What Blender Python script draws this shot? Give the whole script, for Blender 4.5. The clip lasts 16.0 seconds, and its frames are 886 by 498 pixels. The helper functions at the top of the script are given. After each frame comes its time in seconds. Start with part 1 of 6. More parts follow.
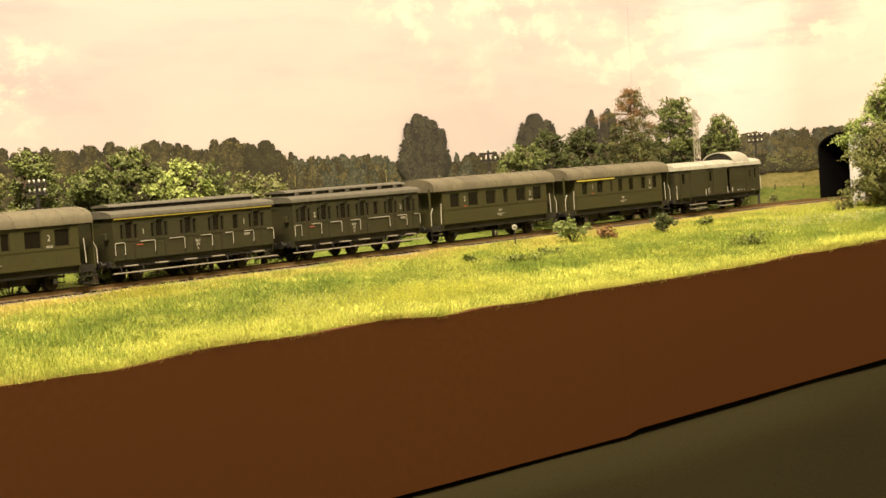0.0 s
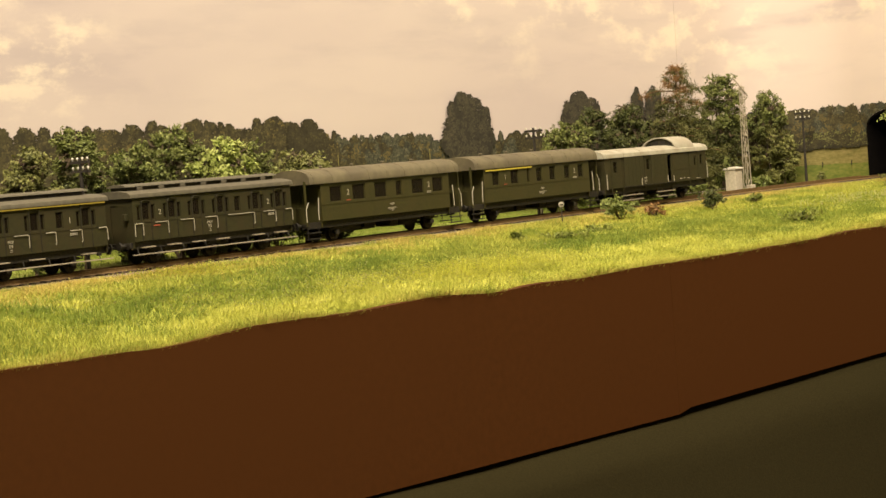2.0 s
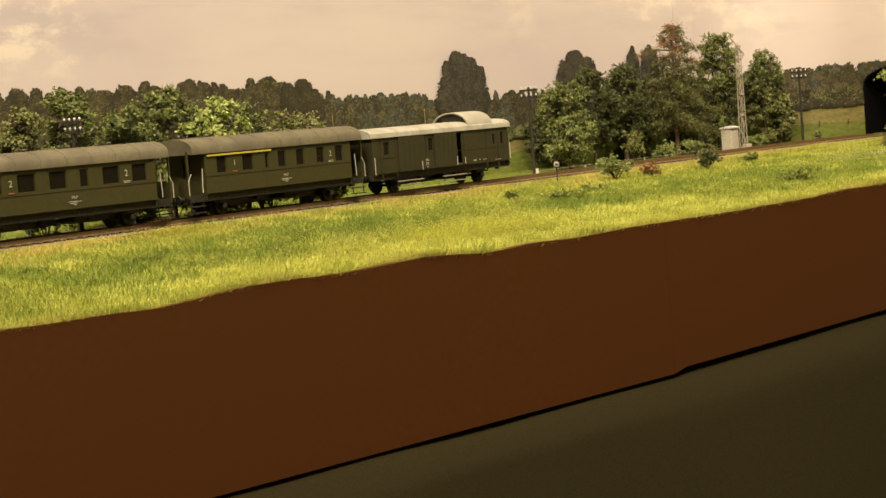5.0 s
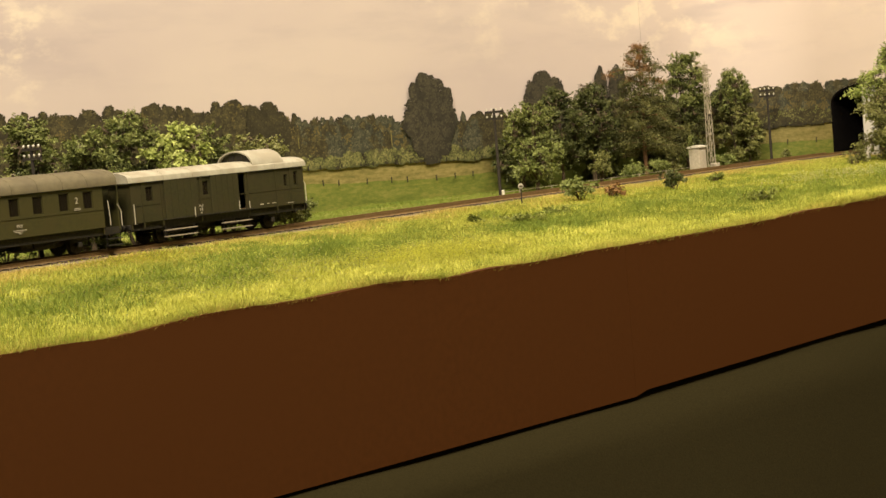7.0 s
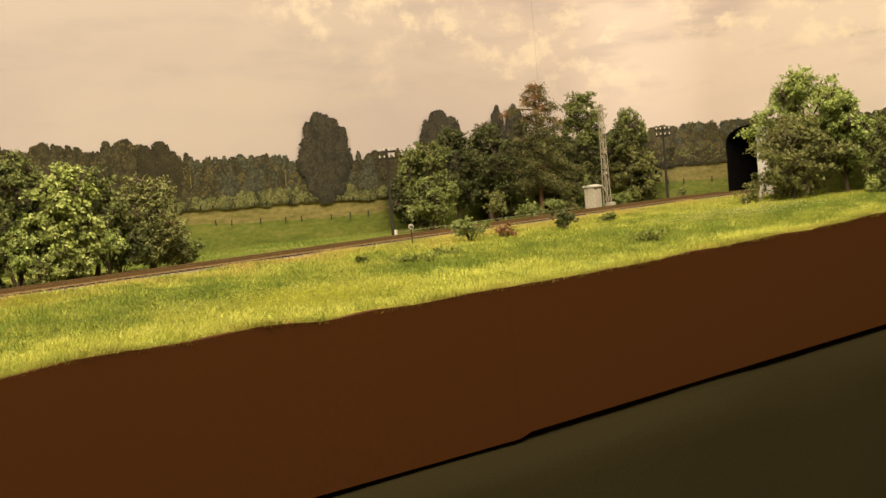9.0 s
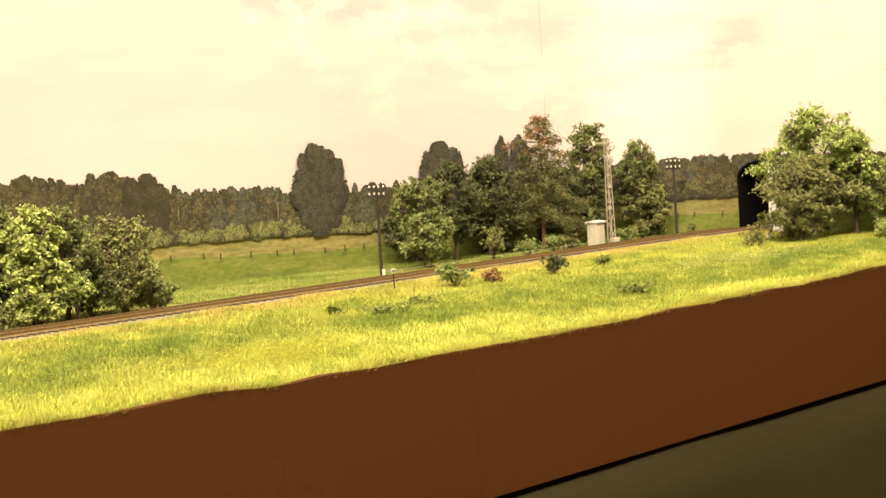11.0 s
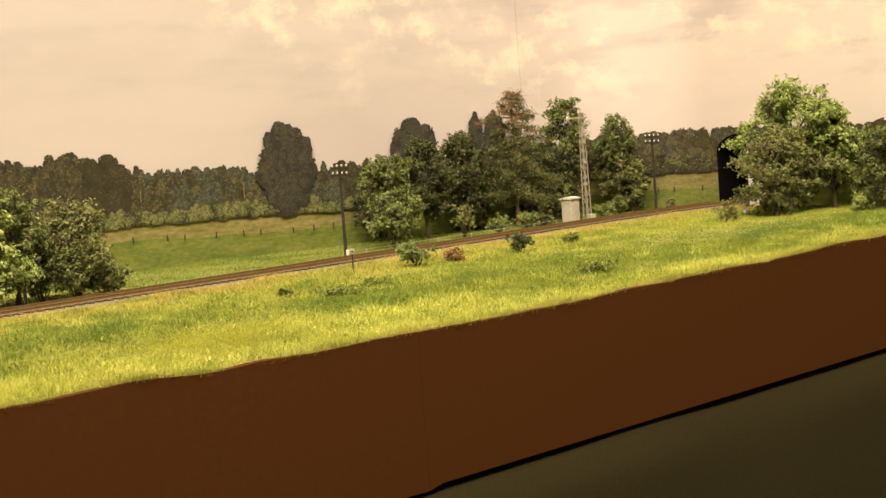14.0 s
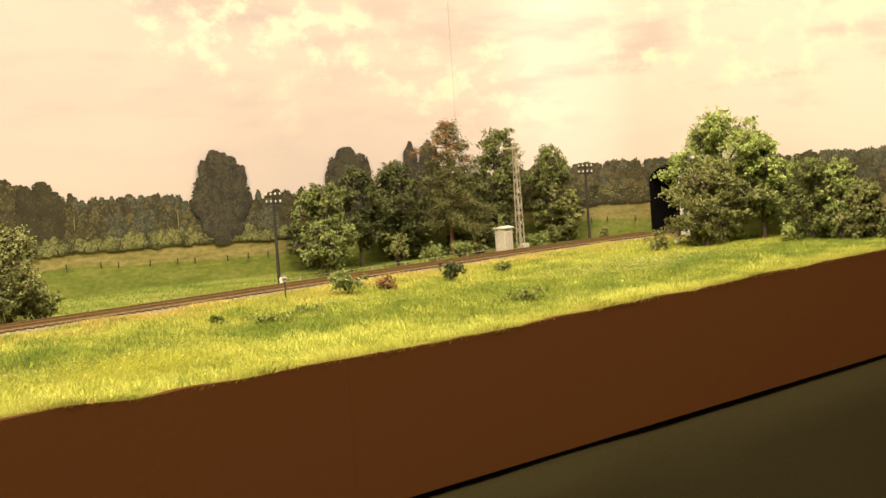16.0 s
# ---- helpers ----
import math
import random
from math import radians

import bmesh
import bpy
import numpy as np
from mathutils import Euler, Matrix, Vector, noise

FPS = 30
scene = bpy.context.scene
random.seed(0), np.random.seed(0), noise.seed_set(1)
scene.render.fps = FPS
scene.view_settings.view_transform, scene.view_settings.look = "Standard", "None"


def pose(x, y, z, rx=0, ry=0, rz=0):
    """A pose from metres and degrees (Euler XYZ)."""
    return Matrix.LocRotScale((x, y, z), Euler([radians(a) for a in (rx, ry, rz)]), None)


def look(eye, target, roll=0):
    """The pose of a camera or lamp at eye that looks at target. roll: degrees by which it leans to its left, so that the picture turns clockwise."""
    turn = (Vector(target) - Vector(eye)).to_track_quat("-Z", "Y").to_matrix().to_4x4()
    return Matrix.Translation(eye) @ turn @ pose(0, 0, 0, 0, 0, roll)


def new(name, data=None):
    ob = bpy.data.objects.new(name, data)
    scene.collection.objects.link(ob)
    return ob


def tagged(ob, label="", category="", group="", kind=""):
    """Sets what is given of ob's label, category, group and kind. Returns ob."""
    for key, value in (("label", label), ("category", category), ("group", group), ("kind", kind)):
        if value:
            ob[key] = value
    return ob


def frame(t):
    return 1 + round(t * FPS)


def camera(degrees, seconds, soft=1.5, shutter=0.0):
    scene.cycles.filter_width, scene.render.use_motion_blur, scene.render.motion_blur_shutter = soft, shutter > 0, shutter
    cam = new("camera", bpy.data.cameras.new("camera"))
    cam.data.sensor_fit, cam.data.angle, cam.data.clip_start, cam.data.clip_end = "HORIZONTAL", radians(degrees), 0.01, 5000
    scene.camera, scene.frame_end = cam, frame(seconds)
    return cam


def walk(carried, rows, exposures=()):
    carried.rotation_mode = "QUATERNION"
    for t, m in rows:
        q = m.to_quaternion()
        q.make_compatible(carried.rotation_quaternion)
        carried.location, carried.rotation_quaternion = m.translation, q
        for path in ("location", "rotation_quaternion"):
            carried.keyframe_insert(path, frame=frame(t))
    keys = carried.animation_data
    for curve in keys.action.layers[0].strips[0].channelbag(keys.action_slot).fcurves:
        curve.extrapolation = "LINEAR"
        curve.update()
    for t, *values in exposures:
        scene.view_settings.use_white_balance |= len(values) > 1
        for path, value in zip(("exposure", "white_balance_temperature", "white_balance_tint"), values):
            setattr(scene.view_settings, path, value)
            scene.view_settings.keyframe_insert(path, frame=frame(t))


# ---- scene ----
cam = camera(28.0, 16.0, soft=1.5)
PATH = [
    (0.0, pose(-0.9642, -0.7240, 0.0578, 87.281, 3.971, -41.444)),
    (0.5, pose(-0.9649, -0.7232, 0.0579, 87.230, 3.980, -40.696)),
    (1.0, pose(-0.9641, -0.7205, 0.0565, 87.169, 4.109, -40.360)),
    (1.5, pose(-0.9615, -0.7151, 0.0569, 87.013, 4.099, -40.213)),
    (2.0, pose(-0.9597, -0.7082, 0.0525, 86.891, 4.298, -40.273)),
    (2.5, pose(-0.9548, -0.7043, 0.0508, 86.539, 4.422, -40.388)),
    (3.0, pose(-0.9537, -0.7012, 0.0492, 86.165, 4.411, -40.655)),
    (3.5, pose(-0.9543, -0.7011, 0.0505, 85.801, 4.202, -40.972)),
    (6.0, pose(-0.9560, -0.7137, 0.0524, 85.676, 4.655, -40.044)),
    (6.5, pose(-0.9484, -0.7168, 0.0549, 85.862, 4.631, -40.179)),
    (7.0, pose(-0.9442, -0.7147, 0.0558, 86.066, 4.834, -40.908)),
    (7.5, pose(-0.9370, -0.7132, 0.0548, 86.370, 4.940, -41.893)),
    (8.0, pose(-0.9354, -0.7198, 0.0558, 86.639, 4.970, -42.486)),
    (8.5, pose(-0.9327, -0.7235, 0.0582, 86.814, 4.651, -43.104)),
    (9.0, pose(-0.9264, -0.7262, 0.0583, 86.956, 4.758, -43.523)),
    (11.5, pose(-0.8464, -0.7420, 0.0962, 86.508, 3.796, -40.988)),
    (12.0, pose(-0.8344, -0.7417, 0.0924, 86.153, 4.160, -40.536)),
    (12.5, pose(-0.8300, -0.7440, 0.0926, 85.791, 4.163, -40.121)),
    (13.0, pose(-0.8254, -0.7454, 0.0910, 85.773, 4.332, -40.059)),
    (13.5, pose(-0.8207, -0.7494, 0.0912, 85.831, 4.624, -40.349)),
    (14.0, pose(-0.8161, -0.7527, 0.0922, 85.936, 4.268, -40.882)),
    (14.5, pose(-0.8161, -0.7499, 0.0889, 86.147, 4.086, -41.596)),
    (15.0, pose(-0.8166, -0.7577, 0.0916, 86.212, 4.102, -41.964)),
    (15.5, pose(-0.8170, -0.7661, 0.0937, 86.477, 4.154, -42.381)),
    (16.0, pose(-0.8170, -0.7646, 0.0905, 86.798, 3.961, -42.723)),
]

EXPOSURES = [(0.0, 0.31), (0.8, 0.12), (1.5, 0.0), (2.5, -0.15), (3.5, -0.20), (6.0, -0.15), (6.6, -0.10), (7.1, -0.20), (8.5, -0.28), (9.0, -0.25), (10.5, 0.25), (11.4, 0.60),
             (12.0, 0.26), (12.6, 0.10), (13.2, 0.0), (14.0, -0.04), (14.6, -0.01), (15.2, 0.08), (16.0, 0.20)]
walk(cam, PATH, EXPOSURES)

# ---- light: warm lamps assumed under the hall's ceiling, out of view ----
world = bpy.data.worlds.new("world")
scene.world = world
world.use_nodes = True
world.node_tree.nodes["Background"].inputs[0].default_value = (0.9, 0.75, 0.55, 1)
world.node_tree.nodes["Background"].inputs[1].default_value = 0.06


def hall_lamp(x, y, z, sx, sy, watts, target):
    data = bpy.data.lights.new("hall_lamp", "AREA")
    data.shape, data.size, data.size_y, data.energy, data.color = "RECTANGLE", sx, sy, watts, (1.0, 0.845, 0.61)
    ob = new("hall_lamp", data)
    ob.matrix_world = look((x, y, z), target)
    return ob


hall_lamp(-0.12, -0.75, 1.75, 1.4, 0.35, 57, (0.2, 0.3, 0.0))
# added fill from the left front, brightens the end panel
hall_lamp(-1.3, -0.55, 1.55, 0.8, 0.35, 61, (0.3, 0.2, 0.0))

# ---- plan ----
TRACK_SLOPE, TRACK_Y = 0.15511, 0.28103      # centre line of the straight track
TURN = math.atan(TRACK_SLOPE)
BACK = 0.4455                                # printed backdrop
END = 0.462                                  # end panel with the hole for the line
LEFT = -2.7


def track_y(x):
    return TRACK_Y + TRACK_SLOPE * x - (0.55 * (x - 0.30) ** 2 if x > 0.30 else 0.0)


def front_y(x):
    return 0.0 if x > -0.65 else TRACK_SLOPE * (x + 0.65)


def smooth(a, b, x):
    t = min(1.0, max(0.0, (x - a) / (b - a)))
    return t * t * (3 - 2 * t)


EDGE = ((-2.7, -0.030), (-0.6, -0.0265), (-0.54, -0.0265), (-0.47, -0.0225), (-0.42, -0.0235), (-0.38, -0.021), (-0.334, -0.0235), (-0.298, -0.0228),
        (-0.197, -0.0212), (-0.112, -0.0205), (-0.02, -0.0175), (0.08, -0.0150), (0.218, -0.0105), (0.338, -0.0075), (0.6, -0.006))


def edge_z(x):
    for (x0, z0), (x1, z1) in zip(EDGE, EDGE[1:]):
        if x <= x1:
            return z0 + (z1 - z0) * smooth(x0, x1, x)
    return EDGE[-1][1]


def ground_z(x, y):
    ty = track_y(x)
    rough = 0.0012 * noise.noise((x * 22, y * 22, 3.1)) + 0.0006 * noise.noise((x * 70, y * 70, 9.0))
    if y < ty - 0.022:
        f = front_y(x)
        u = (y - f) / max(0.02, ty - 0.022 - f)
        e = edge_z(x) - 0.0025
        w = smooth(0.0, 1.0, min(1, max(0, u)) ** 0.75)
        return e + (-0.0055 - e) * w + rough * min(1.0, 6 * max(0, 1 - u))
    if y > ty + 0.022:
        return -0.005 + rough * min(1.0, (y - ty - 0.022) * 40)
    return -0.0055


def along(s, lateral=0.0, z=0.0, turn=0.0):
    """A pose on the straight line: s along it, lateral to its far side."""
    c, n = math.cos(TURN), math.sin(TURN)
    return Matrix.Translation((s * c - lateral * n, TRACK_Y + s * n + lateral * c, z)) @ Matrix.Rotation(TURN + turn, 4, "Z")


# ---- materials ----
def tree_of(name):
    m = bpy.data.materials.new(name)
    m.use_nodes = True
    n, l = m.node_tree.nodes, m.node_tree.links
    return m, n, l, n["Principled BSDF"]


def surface(name, low, high, size=300.0, rough=0.7, metal=0.0, bump=0.0, big=None, big_size=12.0, island=0.0, spec=0.4, bump_size=None, per_object=0.0, sheen=0.0):
    """Two colours mixed by fine noise, a third by broad noise, with small relief."""
    m, n, l, p = tree_of(name)
    co = n.new("ShaderNodeTexCoord")
    fine = n.new("ShaderNodeTexNoise")
    fine.inputs["Scale"].default_value, fine.inputs["Detail"].default_value = size, 5
    l.new(co.outputs["Object"], fine.inputs["Vector"])
    ramp = n.new("ShaderNodeValToRGB")
    ramp.color_ramp.elements[0].position, ramp.color_ramp.elements[1].position = 0.32, 0.68
    ramp.color_ramp.elements[0].color, ramp.color_ramp.elements[1].color = (*low, 1), (*high, 1)
    l.new(fine.outputs["Fac"], ramp.inputs["Fac"])
    colour = ramp.outputs["Color"]
    if big:
        broad = n.new("ShaderNodeTexNoise")
        broad.inputs["Scale"].default_value, broad.inputs["Detail"].default_value = big_size, 3
        l.new(co.outputs["Object"], broad.inputs["Vector"])
        step = n.new("ShaderNodeMapRange")
        step.inputs["From Min"].default_value, step.inputs["From Max"].default_value = 0.42, 0.62
        l.new(broad.outputs["Fac"], step.inputs["Value"])
        mix = n.new("ShaderNodeMix")
        mix.data_type = "RGBA"
        l.new(step.outputs["Result"], mix.inputs["Factor"])
        l.new(colour, mix.inputs["A"])
        mix.inputs["B"].default_value = (*big, 1)
        colour = mix.outputs["Result"]
    if island or per_object:
        geo = n.new("ShaderNodeObjectInfo" if per_object else "ShaderNodeNewGeometry")
        span = n.new("ShaderNodeMapRange")
        k = per_object or island
        span.inputs["To Min"].default_value, span.inputs["To Max"].default_value = 1 - k, 1 + k
        l.new(geo.outputs["Random" if per_object else "Random Per Island"], span.inputs["Value"])
        hsv = n.new("ShaderNodeHueSaturation")
        l.new(span.outputs["Result"], hsv.inputs["Value"])
        l.new(colour, hsv.inputs["Color"])
        colour = hsv.outputs["Color"]
    l.new(colour, p.inputs["Base Color"])
    p.inputs["Roughness"].default_value, p.inputs["Metallic"].default_value = rough, metal
    p.inputs["Specular IOR Level"].default_value = spec
    if bump:
        b = n.new("ShaderNodeBump")
        b.inputs["Strength"].default_value, b.inputs["Distance"].default_value = bump, 0.0006
        if bump_size:
            grain = n.new("ShaderNodeTexNoise")
            grain.inputs["Scale"].default_value, grain.inputs["Detail"].default_value = bump_size, 4
            l.new(co.outputs["Object"], grain.inputs["Vector"])
            l.new(grain.outputs["Fac"], b.inputs["Height"])
        else:
            l.new(fine.outputs["Fac"], b.inputs["Height"])
        l.new(b.outputs["Normal"], p.inputs["Normal"])
    if sheen:
        p.inputs["Sheen Weight"].default_value = sheen
    return m


def sky_print():
    """The printed sky: a hazy grey-pink ground, thin grey streaks, and pale puffs higher up; brighter light to the
    right is put into its colour.
    """
    m, n, l, p = tree_of("printed_sky")
    co = n.new("ShaderNodeTexCoord")
    sep = n.new("ShaderNodeSeparateXYZ")
    l.new(co.outputs["Object"], sep.inputs[0])

    def ranged(value, a, b, lo=0.0, hi=1.0):
        node = n.new("ShaderNodeMapRange")
        node.interpolation_type = "SMOOTHSTEP"
        for key, v in (("From Min", a), ("From Max", b), ("To Min", lo), ("To Max", hi)):
            node.inputs[key].default_value = v
        l.new(value, node.inputs["Value"])
        return node.outputs["Result"]

    def math_of(kind, a, b):
        node = n.new("ShaderNodeMath")
        node.operation = kind
        for k, v in enumerate((a, b)):
            if isinstance(v, float):
                node.inputs[k].default_value = v
            else:
                l.new(v, node.inputs[k])
        return node.outputs["Value"]

    def clouds(scale, stretch, detail, rough, shift):
        turn = n.new("ShaderNodeMapping")
        turn.inputs["Scale"].default_value = (1.0, 1.0, stretch)
        turn.inputs["Location"].default_value = shift
        l.new(co.outputs["Object"], turn.inputs["Vector"])
        node = n.new("ShaderNodeTexNoise")
        node.inputs["Scale"].default_value, node.inputs["Detail"].default_value, node.inputs["Roughness"].default_value = scale, detail, rough
        l.new(turn.outputs["Vector"], node.inputs["Vector"])
        return node.outputs["Fac"]

    def blend(factor, a, colour):
        node = n.new("ShaderNodeMix")
        node.data_type = "RGBA"
        l.new(factor, node.inputs["Factor"])
        l.new(a, node.inputs["A"])
        node.inputs["B"].default_value = (*colour, 1)
        return node.outputs["Result"]

    # left-to-right ramp: evens out the lamps' light in the sheet's colour
    across = math_of("SUBTRACT", sep.outputs["X"], sep.outputs["Y"])
    base = n.new("ShaderNodeValToRGB")
    e = base.color_ramp.elements
    e[0].color, e[1].color = (0.520, 0.452, 0.450, 1), (0.715, 0.620, 0.570, 1)
    e.new(0.66).color = (0.585, 0.508, 0.490, 1)
    l.new(ranged(across, -0.80, 0.38), base.inputs["Fac"])
    high = ranged(sep.outputs["Z"], 0.075, 0.145)
    streak = math_of("MULTIPLY", ranged(clouds(7.0, 5.0, 6, 0.55, (0.3, 0.0, 0.2)), 0.45, 0.66, 0.0, 0.70), high)
    colour = blend(streak, base.outputs["Color"], (0.440, 0.385, 0.405))
    patches = ranged(clouds(5.0, 1.6, 2, 0.5, (2.1, 0.0, 0.7)), 0.40, 0.58)
    puff = math_of("MULTIPLY", ranged(clouds(25.0, 1.7, 7, 0.60, (0.9, 0.4, 1.3)), 0.47, 0.66, 0.0, 0.75), high)
    colour = blend(math_of("MULTIPLY", puff, patches), colour, (0.84, 0.745, 0.60))
    haze = ranged(clouds(3.0, 3.0, 4, 0.5, (5.0, 1.0, 0.0)), 0.40, 0.65, 0.0, 0.28)
    colour = blend(haze, colour, (0.70, 0.62, 0.56))
    l.new(colour, p.inputs["Base Color"])
    p.inputs["Roughness"].default_value = 0.9
    p.inputs["Specular IOR Level"].default_value = 0.04
    return m


def glass_pane():
    m, n, l, p = tree_of("coach_glass")
    p.inputs["Base Color"].default_value = (0.060, 0.048, 0.028, 1)
    p.inputs["Roughness"].default_value, p.inputs["Transmission Weight"].default_value, p.inputs["IOR"].default_value = 0.22, 0.85, 1.40
    return m


SKY = sky_print()
GLASS = glass_pane()
SOIL = surface("meadow_soil", (0.22, 0.22, 0.05), (0.36, 0.33, 0.10), 90, 0.95, bump=0.6, big=(0.24, 0.28, 0.06), big_size=9)
BALLAST = surface("ballast_stone", (0.15, 0.122, 0.072), (0.29, 0.235, 0.145), 900, 0.95, bump=1.0, island=0.3)
SLEEPER = surface("sleeper_wood", (0.04, 0.03, 0.022), (0.09, 0.065, 0.045), 700, 0.85, bump=0.5)
RAIL = surface("rusty_rail", (0.16, 0.098, 0.040), (0.27, 0.175, 0.075), 800, 0.6, 0.2, bump=0.3)
FASCIA = surface("fascia_paint", (0.068, 0.0240, 0.0050), (0.079, 0.0280, 0.0060), 260, 0.7, bump=0.10, big=(0.073, 0.0255, 0.0054), big_size=5, spec=0.10)
DRAPE = surface("drape_cloth", (0.0200, 0.0164, 0.0066), (0.0260, 0.0214, 0.0087), 900, 0.9, bump=0.25, spec=0.04)
COACH = surface("coach_green", (0.0378, 0.0349, 0.0097), (0.0495, 0.0454, 0.0128), 400, 0.55, bump=0.05, big=(0.0475, 0.0411, 0.0120), big_size=70)
COACH_DARK = surface("coach_weathered_green", (0.0243, 0.0230, 0.0076), (0.0360, 0.0328, 0.0108), 500, 0.6, bump=0.1, big=(0.0351, 0.0284, 0.0104), big_size=90)
VAN = surface("van_green", (0.0261, 0.0248, 0.0079), (0.0378, 0.0346, 0.0112), 500, 0.6, bump=0.1, big=(0.0369, 0.0310, 0.0108), big_size=90)
ROOF = surface("coach_roof_grey", (0.120, 0.102, 0.060), (0.150, 0.128, 0.076), 300, 0.7, bump=0.2, big=(0.105, 0.088, 0.055), big_size=60)
ROOF_DARK = surface("clerestory_roof", (0.085, 0.076, 0.054), (0.115, 0.103, 0.072), 300, 0.65, bump=0.2)
ROOF_LIGHT = surface("van_roof_grey", (0.36, 0.34, 0.27), (0.44, 0.42, 0.34), 300, 0.7, bump=0.15, big=(0.33, 0.30, 0.23), big_size=70)
FRAME_BLACK = surface("underframe_black", (0.012, 0.011, 0.009), (0.032, 0.027, 0.02), 600, 0.6, bump=0.2)
WHEEL = surface("wheel_steel", (0.02, 0.017, 0.014), (0.05, 0.04, 0.03), 500, 0.5, 0.5)
STEP = surface("footboard_wood", (0.24, 0.20, 0.15), (0.36, 0.31, 0.24), 500, 0.75)
HANDRAIL = surface("handrail_white", (0.40, 0.37, 0.30), (0.50, 0.46, 0.38), 500, 0.5)
YELLOW = surface("class_stripe_yellow", (0.27, 0.205, 0.028), (0.33, 0.25, 0.04), 500, 0.5)
YELLOW_BRIGHT = surface("fresh_class_stripe_yellow", (0.50, 0.40, 0.05), (0.58, 0.47, 0.07), 500, 0.5)
LETTER = surface("lettering_white", (0.40, 0.37, 0.30), (0.50, 0.46, 0.38), 700, 0.6)
RED = surface("lettering_red", (0.42, 0.09, 0.05), (0.5, 0.12, 0.07), 700, 0.6)
SEAT = surface("bench_wood", (0.16, 0.11, 0.06), (0.24, 0.17, 0.10), 400, 0.7)
POLE = surface("tarred_pole", (0.018, 0.015, 0.012), (0.042, 0.035, 0.027), 500, 0.8, bump=0.4)
INSULATOR = surface("porcelain", (0.66, 0.63, 0.54), (0.74, 0.71, 0.62), 400, 0.25)
SIGNAL_GREY = surface("signal_lattice_paint", (0.32, 0.28, 0.21), (0.44, 0.39, 0.30), 500, 0.6)
CONCRETE = surface("concrete", (0.42, 0.38, 0.30), (0.54, 0.49, 0.40), 500, 0.85, bump=0.3)
CONCRETE_ROOF = surface("concrete_roof", (0.55, 0.52, 0.44), (0.66, 0.63, 0.55), 500, 0.8, bump=0.2)
BLACK_CARD = surface("black_card", (0.0035, 0.003, 0.003), (0.006, 0.005, 0.005), 300, 1.0, spec=0.05)
WHITE_BOARD = surface("white_board", (0.62, 0.60, 0.58), (0.70, 0.68, 0.65), 120, 0.6)
HALL = surface("hall_wall", (0.30, 0.25, 0.19), (0.38, 0.32, 0.24), 4, 0.9)
HALL_FLOOR = surface("hall_floor", (0.10, 0.09, 0.08), (0.16, 0.14, 0.12), 8, 0.6)
BARK = surface("tree_bark", (0.055, 0.038, 0.025), (0.12, 0.085, 0.055), 500, 0.9, bump=0.8)
PINE_BARK = surface("pine_bark", (0.12, 0.065, 0.033), (0.20, 0.11, 0.058), 500, 0.9, bump=0.8)


def foliage(name, low, high, island=0.36):
    m = surface(name, low, high, 160, 0.55, island=island, spec=0.35)
    p = m.node_tree.nodes["Principled BSDF"]
    p.inputs["Subsurface Weight"].default_value = 0.0
    return m


GRASS = surface("meadow_grass", (0.215, 0.275, 0.032), (0.42, 0.425, 0.068), 52, 0.7, island=0.26, big=(0.41, 0.415, 0.072), big_size=13, spec=0.25)
GRASS_DEEP = surface("deep_green_grass", (0.135, 0.195, 0.026), (0.26, 0.32, 0.050), 60, 0.7, island=0.30, spec=0.25)
GRASS_PALE = surface("pale_yellow_grass", (0.47, 0.495, 0.080), (0.66, 0.65, 0.145), 60, 0.7, island=0.25, spec=0.25)
GRASS_DRY = surface("dry_grass", (0.43, 0.34, 0.085), (0.60, 0.475, 0.135), 60, 0.75, island=0.28, spec=0.2)
GRASS_BACK = surface("back_meadow_grass", (0.125, 0.185, 0.028), (0.24, 0.275, 0.050), 60, 0.7, island=0.30, spec=0.25)
WEED = surface("low_weed", (0.13, 0.165, 0.026), (0.24, 0.265, 0.050), 120, 0.6, island=0.4)
FLOWER = surface("yellow_flower", (0.76, 0.78, 0.16), (0.88, 0.88, 0.34), 300, 0.6, island=0.2)
FLOWER_WHITE = surface("white_flower", (0.70, 0.70, 0.40), (0.82, 0.81, 0.52), 300, 0.6, island=0.2)
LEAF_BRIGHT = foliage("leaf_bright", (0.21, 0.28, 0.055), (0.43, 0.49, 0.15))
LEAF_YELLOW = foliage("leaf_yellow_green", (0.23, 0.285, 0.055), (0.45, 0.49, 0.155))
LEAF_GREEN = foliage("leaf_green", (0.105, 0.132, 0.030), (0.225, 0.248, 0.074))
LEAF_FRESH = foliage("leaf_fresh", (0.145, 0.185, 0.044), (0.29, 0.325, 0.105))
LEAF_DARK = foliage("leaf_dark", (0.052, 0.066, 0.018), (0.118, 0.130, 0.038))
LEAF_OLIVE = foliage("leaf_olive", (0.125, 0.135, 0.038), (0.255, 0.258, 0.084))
LEAF_PINE = foliage("pine_needles", (0.070, 0.076, 0.021), (0.150, 0.148, 0.044))
LEAF_RUST = foliage("leaf_rust", (0.20, 0.105, 0.035), (0.31, 0.165, 0.06))
def ink(name, low, high, size=90, island=0.22, **more):
    return surface(name, low, high, size, 0.6, island=island, spec=0.25, **more)


